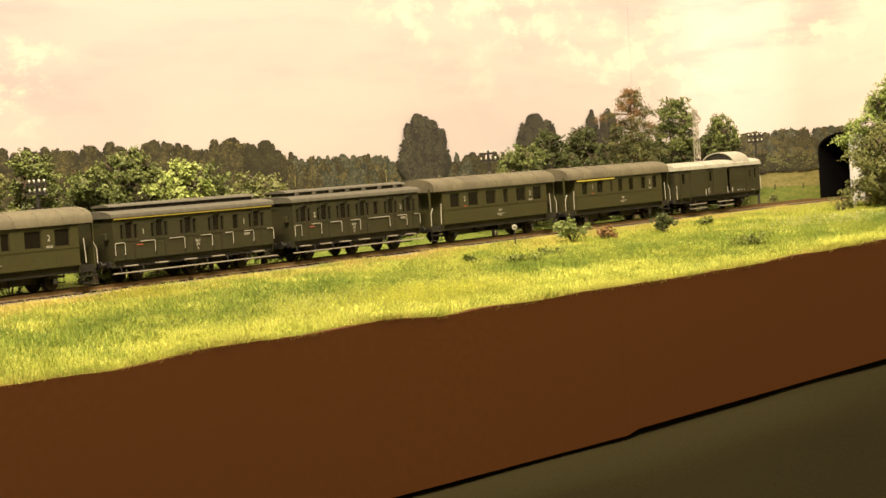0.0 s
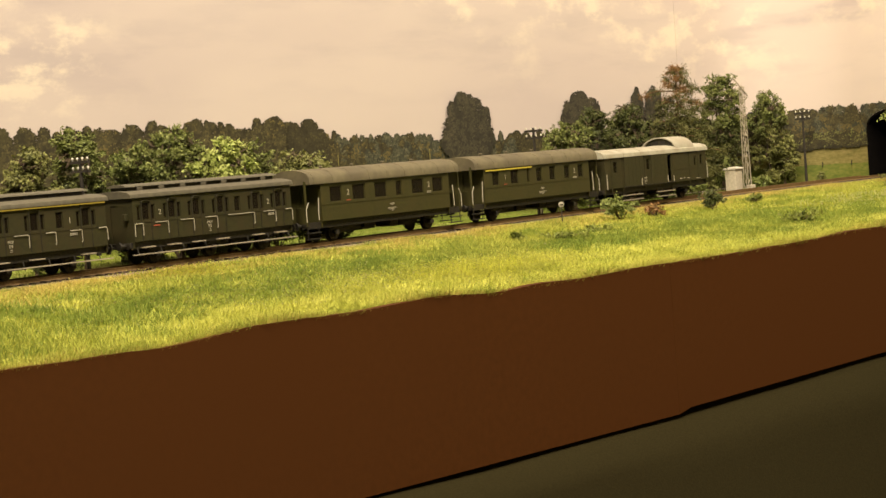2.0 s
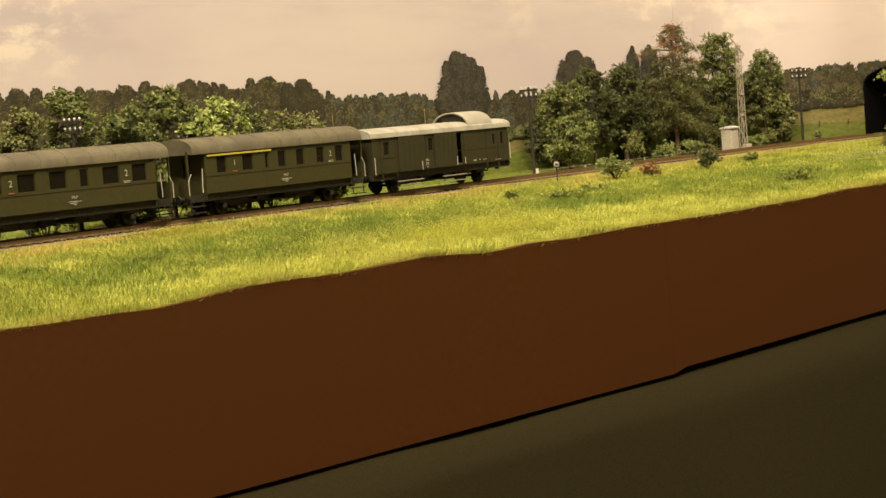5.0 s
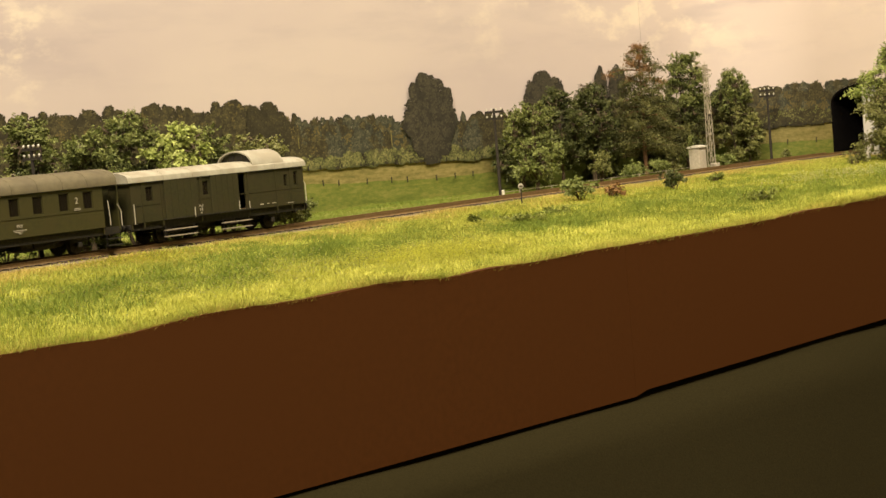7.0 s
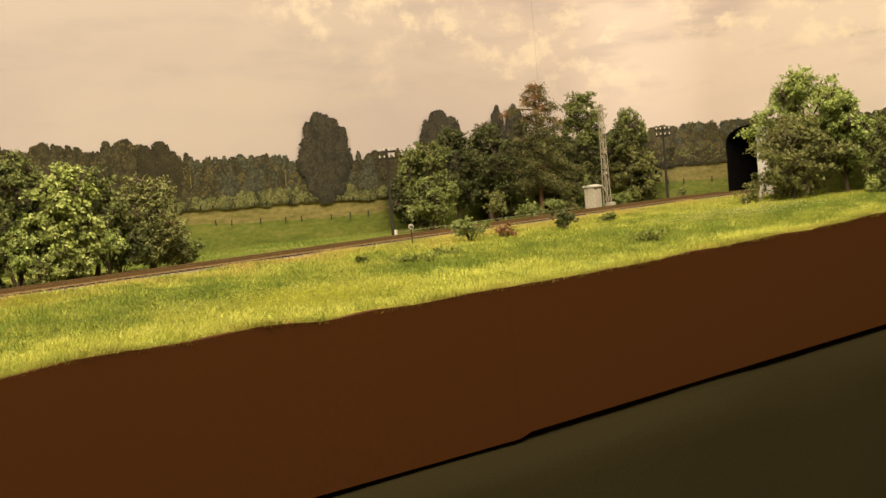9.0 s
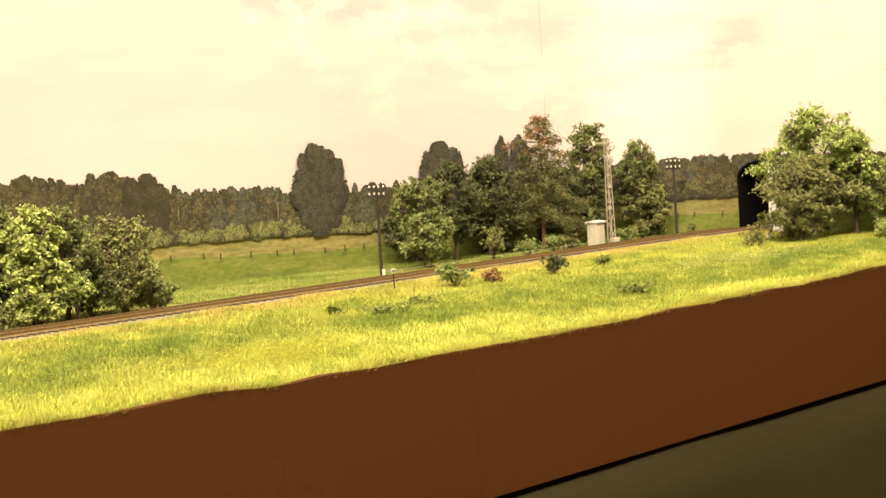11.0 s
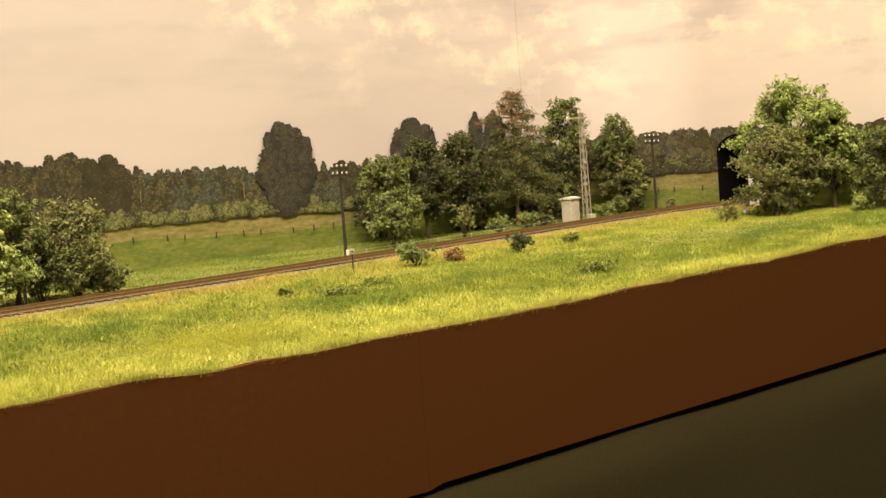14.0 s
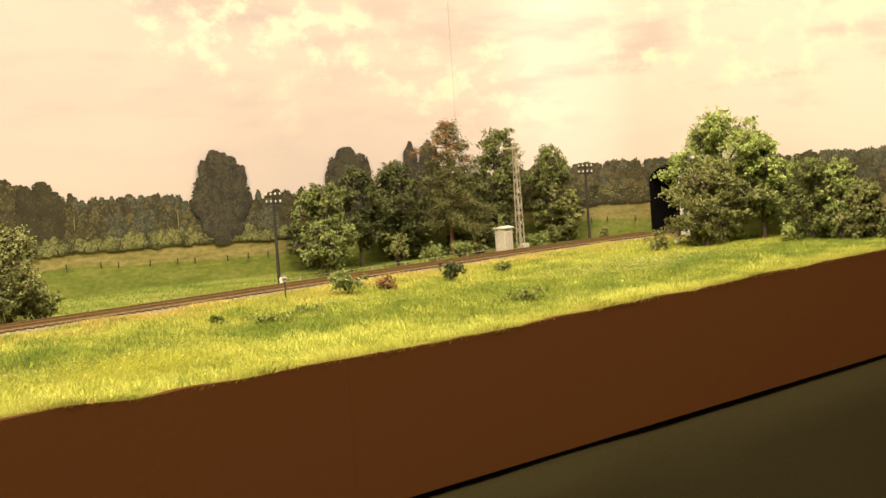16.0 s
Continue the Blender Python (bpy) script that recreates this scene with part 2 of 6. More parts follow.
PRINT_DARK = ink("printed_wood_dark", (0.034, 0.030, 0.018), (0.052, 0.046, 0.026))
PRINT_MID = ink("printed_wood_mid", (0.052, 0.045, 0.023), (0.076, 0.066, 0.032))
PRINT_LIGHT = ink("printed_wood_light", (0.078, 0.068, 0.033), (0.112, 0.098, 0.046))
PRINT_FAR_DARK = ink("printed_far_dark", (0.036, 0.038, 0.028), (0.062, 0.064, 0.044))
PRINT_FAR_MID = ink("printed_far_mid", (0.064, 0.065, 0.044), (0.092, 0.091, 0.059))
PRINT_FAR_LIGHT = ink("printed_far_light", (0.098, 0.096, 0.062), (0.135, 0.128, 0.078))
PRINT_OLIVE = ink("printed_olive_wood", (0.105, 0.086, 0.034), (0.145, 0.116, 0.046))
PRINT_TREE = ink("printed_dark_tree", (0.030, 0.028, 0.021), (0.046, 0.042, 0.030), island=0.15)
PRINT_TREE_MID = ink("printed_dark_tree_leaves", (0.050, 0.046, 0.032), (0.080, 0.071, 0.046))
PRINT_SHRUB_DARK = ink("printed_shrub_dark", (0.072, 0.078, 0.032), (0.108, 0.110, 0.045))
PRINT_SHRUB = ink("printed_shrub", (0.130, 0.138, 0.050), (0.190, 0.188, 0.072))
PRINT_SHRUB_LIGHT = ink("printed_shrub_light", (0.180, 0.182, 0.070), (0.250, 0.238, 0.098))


def printed_meadow(name, tones, low, high):
    """Mown grass in print: long thin streaks of several tones over broad patches."""
    m, n, l, p = tree_of(name)
    co = n.new("ShaderNodeTexCoord")

    def field(scale, stretch, detail):
        turn = n.new("ShaderNodeMapping")
        turn.inputs["Scale"].default_value = (1, 1, stretch)
        l.new(co.outputs["Object"], turn.inputs["Vector"])
        node = n.new("ShaderNodeTexNoise")
        node.inputs["Scale"].default_value, node.inputs["Detail"].default_value, node.inputs["Roughness"].default_value = scale, detail, 0.65
        l.new(turn.outputs["Vector"], node.inputs["Vector"])
        return node.outputs["Fac"]
    add = n.new("ShaderNodeMath")
    add.operation = "ADD"
    l.new(field(26, 7.0, 5), add.inputs[0])
    l.new(field(190, 2.2, 4), add.inputs[1])
    ramp = n.new("ShaderNodeValToRGB")
    e = ramp.color_ramp.elements
    e[0].position, e[1].position = low, high
    e[0].color, e[1].color = (*tones[0], 1), (*tones[-1], 1)
    for k, tone in enumerate(tones[1:-1], 1):
        e.new(low + (high - low) * k / (len(tones) - 1)).color = (*tone, 1)
    half = n.new("ShaderNodeMath")
    half.operation = "MULTIPLY"
    half.inputs[1].default_value = 0.5
    l.new(add.outputs["Value"], half.inputs[0])
    l.new(half.outputs["Value"], ramp.inputs["Fac"])
    l.new(ramp.outputs["Color"], p.inputs["Base Color"])
    p.inputs["Roughness"].default_value, p.inputs["Specular IOR Level"].default_value = 0.6, 0.25
    return m


PRINT_TAN = printed_meadow("printed_dry_meadow", ((0.150, 0.140, 0.045), (0.235, 0.200, 0.070), (0.310, 0.255, 0.105)), 0.38, 0.62)
PRINT_GREEN = printed_meadow("printed_green_meadow", ((0.095, 0.125, 0.024), (0.150, 0.178, 0.036), (0.225, 0.225, 0.060)), 0.36, 0.64)


# ---- mesh helpers ----
def box(bm, x, y, z, sx, sy, sz, turn=None, bevel=0.0):
    made = bmesh.ops.create_cube(bm, size=1.0, matrix=Matrix.Translation((x, y, z)) @ (turn or Matrix()) @ Matrix.Diagonal((sx, sy, sz, 1)))
    if bevel:
        edges = list({e for v in made["verts"] for e in v.link_edges})
        bmesh.ops.bevel(bm, geom=edges, offset=bevel, segments=1, affect="EDGES")


def rod(bm, a, b, r0, r1=None, sides=8):
    a, b = Vector(a), Vector(b)
    d = b - a
    m = Matrix.Translation((a + b) / 2) @ d.to_track_quat("Z", "Y").to_matrix().to_4x4()
    bmesh.ops.create_cone(bm, cap_ends=True, segments=sides, radius1=r0, radius2=r0 if r1 is None else r1, depth=d.length, matrix=m)


def extrude_profile(bm, profile, x0, x1, y_dir=True):
    """A profile of (y, z) drawn out along x, closed at both ends."""
    a = [bm.verts.new((x0, y, z)) for y, z in profile]
    b = [bm.verts.new((x1, y, z)) for y, z in profile]
    n = len(profile)
    for i in range(n):
        bm.faces.new((a[i], a[(i + 1) % n], b[(i + 1) % n], b[i]))
    bm.faces.new(a[::-1])
    bm.faces.new(b)


def finish(name, bm, material, parent=None, label="", smooth_angle=None):
    bmesh.ops.recalc_face_normals(bm, faces=bm.faces)
    mesh = bpy.data.meshes.new(name)
    bm.to_mesh(mesh)
    bm.free()
    mesh.materials.append(material)
    if smooth_angle:
        mesh.polygons.foreach_set("use_smooth", [True] * len(mesh.polygons))
        mesh.set_sharp_from_angle(angle=radians(smooth_angle))
    ob = new(name, mesh)
    if parent:
        ob.parent = parent
    if label:
        tagged(ob, label)
    return ob


def part(name, bm, material, parent, label="", smooth_angle=None):
    return finish(name, bm, material, parent, label, smooth_angle)


def raw(name, verts, faces, material, parent=None):
    mesh = bpy.data.meshes.new(name)
    mesh.from_pydata(verts, [], faces)
    mesh.materials.append(material)
    ob = new(name, mesh)
    if parent:
        ob.parent = parent
    return ob


def shared(name, mesh, parent, m):
    ob = new(name, mesh)
    ob.parent = parent
    ob.matrix_basis = m
    return ob


def thing(name, m, label, category, group=""):
    ob = new(name)
    ob.empty_display_size = 0.01
    ob.matrix_basis = m
    return tagged(ob, label, category, group)


# ---- ground, fascia, drape, backdrop, hall ----
def build_ground():
    xs = [LEFT + i * 0.05 for i in range(int((-0.75 - LEFT) / 0.05) + 1)] + [-0.74 + i * 0.008 for i in range(int((END + 0.74) / 0.008) + 2)]
    rows = 64
    verts, faces = [], []
    for x in xs:
        f, ty = front_y(x), track_y(x)
        for j in range(rows + 1):
            u = j / rows
            y = f + 0.002 + (BACK + 0.002 - f) * u
            verts.append((x, y, ground_z(x, y)))
    for i in range(len(xs) - 1):
        for j in range(rows):
            a = i * (rows + 1) + j
            faces.append((a, a + rows + 1, a + rows + 2, a + 1))
    ob = raw("ground", verts, faces, SOIL)
    ob.data.polygons.foreach_set("use_smooth", [True] * len(ob.data.polygons))
    tagged(ob, "soil-coloured sculpted meadow base of the model railway", kind="structure")
    # slab under it
    bm = bmesh.new()
    box(bm, (LEFT + END) / 2, 0.24, -0.045, END - LEFT, 0.40, 0.02)
    tagged(finish("baseboard_slab", bm, SLEEPER), "plywood base under the landscape", kind="structure")


def build_fascia():
    def board(x0, x1, drop):
        n = max(4, int((x1 - x0) / 0.01))
        verts, faces = [], []
        for i in range(n + 1):
            x = x0 + (x1 - x0) * i / n
            f = front_y(x)
            top = edge_z(x) + 0.0005 * noise.noise((x * 60, 0, 1)) + 0.0008 * noise.noise((x * 25, 0, 5))
            bottom = -0.1078 + 0.0415 * (x + 0.2) if x > -0.1972 else -0.1100 + 0.027 * (max(x, -0.65) + 0.2)
            verts += [(x, f - 0.004, bottom), (x, f - 0.004, top), (x, f + 0.002, top), (x, f + 0.002, bottom)]
        for i in range(n):
            a, b = 4 * i, 4 * i + 4
            for k in range(4):
                faces.append((a + k, b + k, b + (k + 1) % 4, a + (k + 1) % 4))
        faces += [(3, 2, 1, 0), (4 * n, 4 * n + 1, 4 * n + 2, 4 * n + 3)]
        return tagged(raw("fascia_board", verts, faces, FASCIA), "brown painted fascia board with a wavy top edge", "fascia board", "fascia boards", "structure")
    board(LEFT, -0.1975, 0.0)
    board(-0.19735, END + 0.01, 0.0012)


def build_drape():
    nx, nz = 170, 44
    verts, faces = [], []
    for i in range(nx + 1):
        x = -1.2 + 1.9 * i / nx
        f = front_y(x)
        top = (-0.1085 + 0.0415 * (x + 0.2) if x > -0.2 else -0.1085 + 0.027 * (max(x, -0.65) + 0.2)) + 0.006
        for j in range(nz + 1):
            u = j / nz
            z = top - 0.9 * u ** 1.6
            d = top - z
            fold = 0.026 + 0.006 * math.sin(x * 9 + 1.0) + 0.003 * math.sin(x * 23)
            y = f + 0.0005 - 0.010 * smooth(0.0060, 0.017, d) - 0.007 * smooth(0.012, fold, d) - 0.32 * max(0.0, min(d, 0.22) - 0.7 * fold)
            y -= 0.004 * smooth(0.03, 0.3, d) * math.sin(x * 22 + 2 * math.sin(x * 5) + 3 * d) + 0.0025 * noise.noise((x * 10, z * 7, 2))
            verts.append((x, y, z))
    for i in range(nx):
        for j in range(nz):
            a = i * (nz + 1) + j
            faces.append((a, a + 1, a + nz + 2, a + nz + 1))
    ob = raw("drape", verts, faces, DRAPE)
    ob.data.polygons.foreach_set("use_smooth", [True] * len(ob.data.polygons))
    mod = ob.modifiers.new("thickness", "SOLIDIFY")
    mod.thickness = 0.0012
    tagged(ob, "dark olive-grey cloth drape with soft folds below the fascia", "drape", kind="structure")


def arch(y0, y1, z0, spring, n=14):
    """The outline of an arched opening as (y, z), from its foot at y1 over the top to its foot at y0."""
    c, r = (y0 + y1) / 2, (y1 - y0) / 2
    pts = [(y1, z0), (y1, spring)]
    for k in range(1, n):
        a = math.pi * k / n
        pts.append((c + r * math.cos(a), spring + 0.50 * r * math.sin(a) ** 0.8))
    return pts + [(y0, spring), (y0, z0)]


HOLE = (0.2605, 0.3365)


COVE = 0.095
BEND = END - COVE + COVE * math.pi / 2


def to_sheet(s, z, y=BACK):
    """A place on the print, s along it: it rounds the corner in a cove and runs on along the end panel."""
    lift = BACK - y
    if s <= END - COVE:
        return (s, BACK - lift, z)
    if s <= BEND:
        a = (s - END + COVE) / COVE
        r = COVE - lift
        return (END - COVE + r * math.sin(a), BACK - COVE + r * math.cos(a), z)
    return (END - lift, BACK - COVE - (s - BEND), z)


def over_hole(s, z):
    y = BACK - COVE - (s - BEND)
    if not HOLE[0] < y < HOLE[1]:
        return False
    c, r = (HOLE[0] + HOLE[1]) / 2, (HOLE[1] - HOLE[0]) / 2
    return z < 0.0445 + 0.50 * r * max(0, 1 - ((y - c) / r) ** 2) ** 0.4 + 0.001


def build_backdrop():
    # two printed sheets that meet in a fine butt joint, the second one coved round the corner
    for x0, x1 in ((LEFT, 0.3188), (0.3192, BEND)):
        stops = [x0, x1] if x1 < END - COVE else [x0] + [END - COVE + (BEND - END + COVE) * k / 24 for k in range(25)]
        bm = bmesh.new()
        rows = [[bm.verts.new(to_sheet(s, z, y)) for z, y in ((-0.04, BACK), (0.64, BACK), (0.64, BACK + 0.006), (-0.04, BACK + 0.006))] for s in stops]
        for p, q in zip(rows, rows[1:]):
            for k in range(4):
                bm.faces.new((p[k], p[(k + 1) % 4], q[(k + 1) % 4], q[k]))
        bm.faces.new(rows[0])
        bm.faces.new(rows[-1][::-1])
        tagged(finish("backdrop", bm, SKY, smooth_angle=30), "printed sky and forest backdrop sheet behind the layout", "backdrop", "backdrop sheets", "structure")
    # end panel with the arched hole
    hole = arch(HOLE[0], HOLE[1], -0.02, 0.0445)
    y0, y1, z1 = -0.03, BACK - COVE, 0.64
    bm = bmesh.new()
    for x in (END, END + 0.006):
        v = {}
        def vert(p):
            if p not in v:
                v[p] = bm.verts.new((x, p[0], p[1]))
            return v[p]
        mid = len(hole) // 2
        bm.faces.new([vert(p) for p in hole[:mid + 1]] + [vert((hole[mid][0], z1)), vert((y1, z1)), vert((y1, -0.02))])
        bm.faces.new([vert(p) for p in hole[mid:]] + [vert((y0, -0.02)), vert((y0, z1)), vert((hole[mid][0], z1))])
    panel = finish("backdrop_end", bm, SKY)
    tagged(panel, "printed end panel of the backdrop with an arched hole", "backdrop", "backdrop sheets", "structure")
    # black lining and the white board behind the hole
    bm = bmesh.new()
    inner = arch(HOLE[0] + 0.0008, HOLE[1] - 0.0008, -0.02, 0.0440)
    a = [bm.verts.new((END - 0.0015, y, z)) for y, z in inner]
    b = [bm.verts.new((END + 0.30, y, z)) for y, z in inner]
    for i in range(len(inner) - 1):
        bm.faces.new((a[i], a[i + 1], b[i + 1], b[i]))
    bm.faces.new(b)
    lining = finish("tunnel_lining", bm, BLACK_CARD)
    mod = lining.modifiers.new("thickness", "SOLIDIFY")
    mod.thickness, mod.offset = 0.0016, 0
    tagged(lining, "matt black card lining inside the arched track opening", "tunnel lining", kind="structure")
    bm = bmesh.new()
    half = [(y, z) for y, z in arch(HOLE[0] - 0.006, HOLE[1] + 0.004, -0.02, 0.0400, 28) if 0.2830 < y < 0.2972]
    half = [(0.2972, -0.02), (0.2972, half[0][1])] + half + [(0.2830, -0.02)]
    front, rear = [[bm.verts.new((x, y, z)) for y, z in half] for x in (END - 0.0058, END - 0.0030)]
    bm.faces.new(front)
    bm.faces.new(rear[::-1])
    for k in range(len(half)):
        bm.faces.new((front[k], rear[k], rear[(k + 1) % len(half)], front[(k + 1) % len(half)]))
    tagged(finish("white_board", bm, WHITE_BOARD), "plain white board beside the black track opening", "board")


def build_hall():
    for name, x, y, z, sx, sy, sz, m in (("floor", -0.5, -0.5, -1.03, 6, 5, 0.06, HALL_FLOOR), ("ceiling", -0.5, -0.5, 1.93, 6, 5, 0.06, HALL),
                                         ("wall_north", -0.5, 2.03, 0.45, 6, 0.06, 2.9, HALL), ("wall_south", -0.5, -3.03, 0.45, 6, 0.06, 2.9, HALL),
                                         ("wall_east", 2.53, -0.5, 0.45, 0.06, 5, 2.9, HALL), ("wall_west", -3.53, -0.5, 0.45, 0.06, 5, 2.9, HALL)):
        bm = bmesh.new()
        box(bm, x, y, z, sx, sy, sz)
        tagged(finish(name, bm, m), "plain surface of the exhibition hall", kind="structure")


build_ground()
build_fascia()
build_drape()
build_backdrop()
build_hall()


# ---- printed landscape on the backdrop ----
def between(stops, x):
    """A height that glides through the stops (x, z)."""
    for (xa, za), (xb, zb) in zip(stops, stops[1:]):
        if x <= xb:
            return za + (zb - za) * smooth(xa, xb, max(x, xa))
    return stops[-1][1]


def field_top(x):
    return between(((-0.45, 0.033), (-0.10, 0.0316), (0.012, 0.0297), (0.107, 0.0260), (0.42, 0.0290), (0.56, 0.0300)), x)


def field_foot(x):
    return between(((-0.45, 0.020), (-0.10, 0.0190), (-0.03, 0.0155), (0.05, 0.0125), (0.56, 0.0125)), x)


def wood_top(x):
    return between(((-0.45, 0.091), (-0.355, 0.0915), (-0.309, 0.0905), (-0.236, 0.0912), (-0.205, 0.0885), (-0.158, 0.0900), (-0.142, 0.0855), (-0.122, 0.0870),
                    (-0.102, 0.0750), (-0.055, 0.0715), (-0.006, 0.0700), (0.012, 0.0650), (0.08, 0.0660), (0.30, 0.0660), (0.50, 0.0690), (0.56, 0.0690), (0.62, 0.0635), (0.78, 0.0680), (0.92, 0.0645)), x)


LAYERS = {}


def flake(material, s, z, size, lift, rnd, flat=1.0, sides=5):
    """One small leaf mass of the print, lying on the sheet."""
    if over_hole(s, z):
        return
    verts, faces = LAYERS.setdefault(material, ([], []))
    b, a0 = len(verts), rnd.random() * 6.28
    lift += 0.00009 * rnd.random()
    for i in range(sides):
        a = a0 + math.tau * i / sides
        r = size * rnd.uniform(0.65, 1.15)
        verts.append(to_sheet(s + r * math.cos(a), z + flat * r * math.sin(a), BACK - lift))
    faces.append(tuple(range(b, b + sides)))


ROUND = ((0.0, 0.55), (0.15, 0.80), (0.35, 1.0), (0.6, 0.95), (0.8, 0.82), (0.93, 0.58), (1.0, 0.30))
SPIRE = ((0.0, 0.80), (0.25, 1.0), (0.5, 0.80), (0.75, 0.58), (0.92, 0.34), (1.0, 0.12))


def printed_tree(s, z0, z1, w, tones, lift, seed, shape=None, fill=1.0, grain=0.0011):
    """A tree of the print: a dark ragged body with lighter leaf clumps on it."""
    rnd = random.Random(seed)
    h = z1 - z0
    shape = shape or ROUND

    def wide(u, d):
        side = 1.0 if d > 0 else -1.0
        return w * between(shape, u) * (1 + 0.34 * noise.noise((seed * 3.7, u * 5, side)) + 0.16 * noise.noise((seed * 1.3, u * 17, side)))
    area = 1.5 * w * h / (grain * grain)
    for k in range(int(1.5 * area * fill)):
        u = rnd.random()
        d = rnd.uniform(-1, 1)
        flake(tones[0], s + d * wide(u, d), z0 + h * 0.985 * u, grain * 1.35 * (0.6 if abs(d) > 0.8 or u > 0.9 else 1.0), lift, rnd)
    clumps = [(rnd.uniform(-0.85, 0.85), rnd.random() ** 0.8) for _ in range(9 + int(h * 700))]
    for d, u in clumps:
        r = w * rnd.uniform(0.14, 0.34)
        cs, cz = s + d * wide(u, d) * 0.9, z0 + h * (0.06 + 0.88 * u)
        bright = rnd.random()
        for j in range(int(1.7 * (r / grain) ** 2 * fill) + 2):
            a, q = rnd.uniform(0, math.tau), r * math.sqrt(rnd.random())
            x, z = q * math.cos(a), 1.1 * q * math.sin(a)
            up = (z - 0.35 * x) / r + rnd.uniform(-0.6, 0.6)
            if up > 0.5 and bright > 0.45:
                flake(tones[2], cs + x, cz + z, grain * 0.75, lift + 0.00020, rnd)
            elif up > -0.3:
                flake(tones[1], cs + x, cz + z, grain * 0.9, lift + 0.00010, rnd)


def sheet_band(name, material, z0, z1, dy, label, x0=-0.95, x1=0.92):
    verts, faces = [], []
    n = 640
    for i in range(n + 1):
        x = x0 + (x1 - x0) * i / n
        lo = z0(x) if callable(z0) else z0
        verts += [to_sheet(x, lo, BACK - dy), to_sheet(x, z1(x) + 0.0007 * noise.noise((x * 80, 0, 1)), BACK - dy)]
    for i in range(n):
        a = 2 * i
        if over_hole(x0 + (x1 - x0) * (i + 0.5) / n, 0.02):
            continue
        faces.append((a, a + 2, a + 3, a + 1))
    return tagged(raw(name, verts, faces, material), label, "printed landscape", kind="structure")


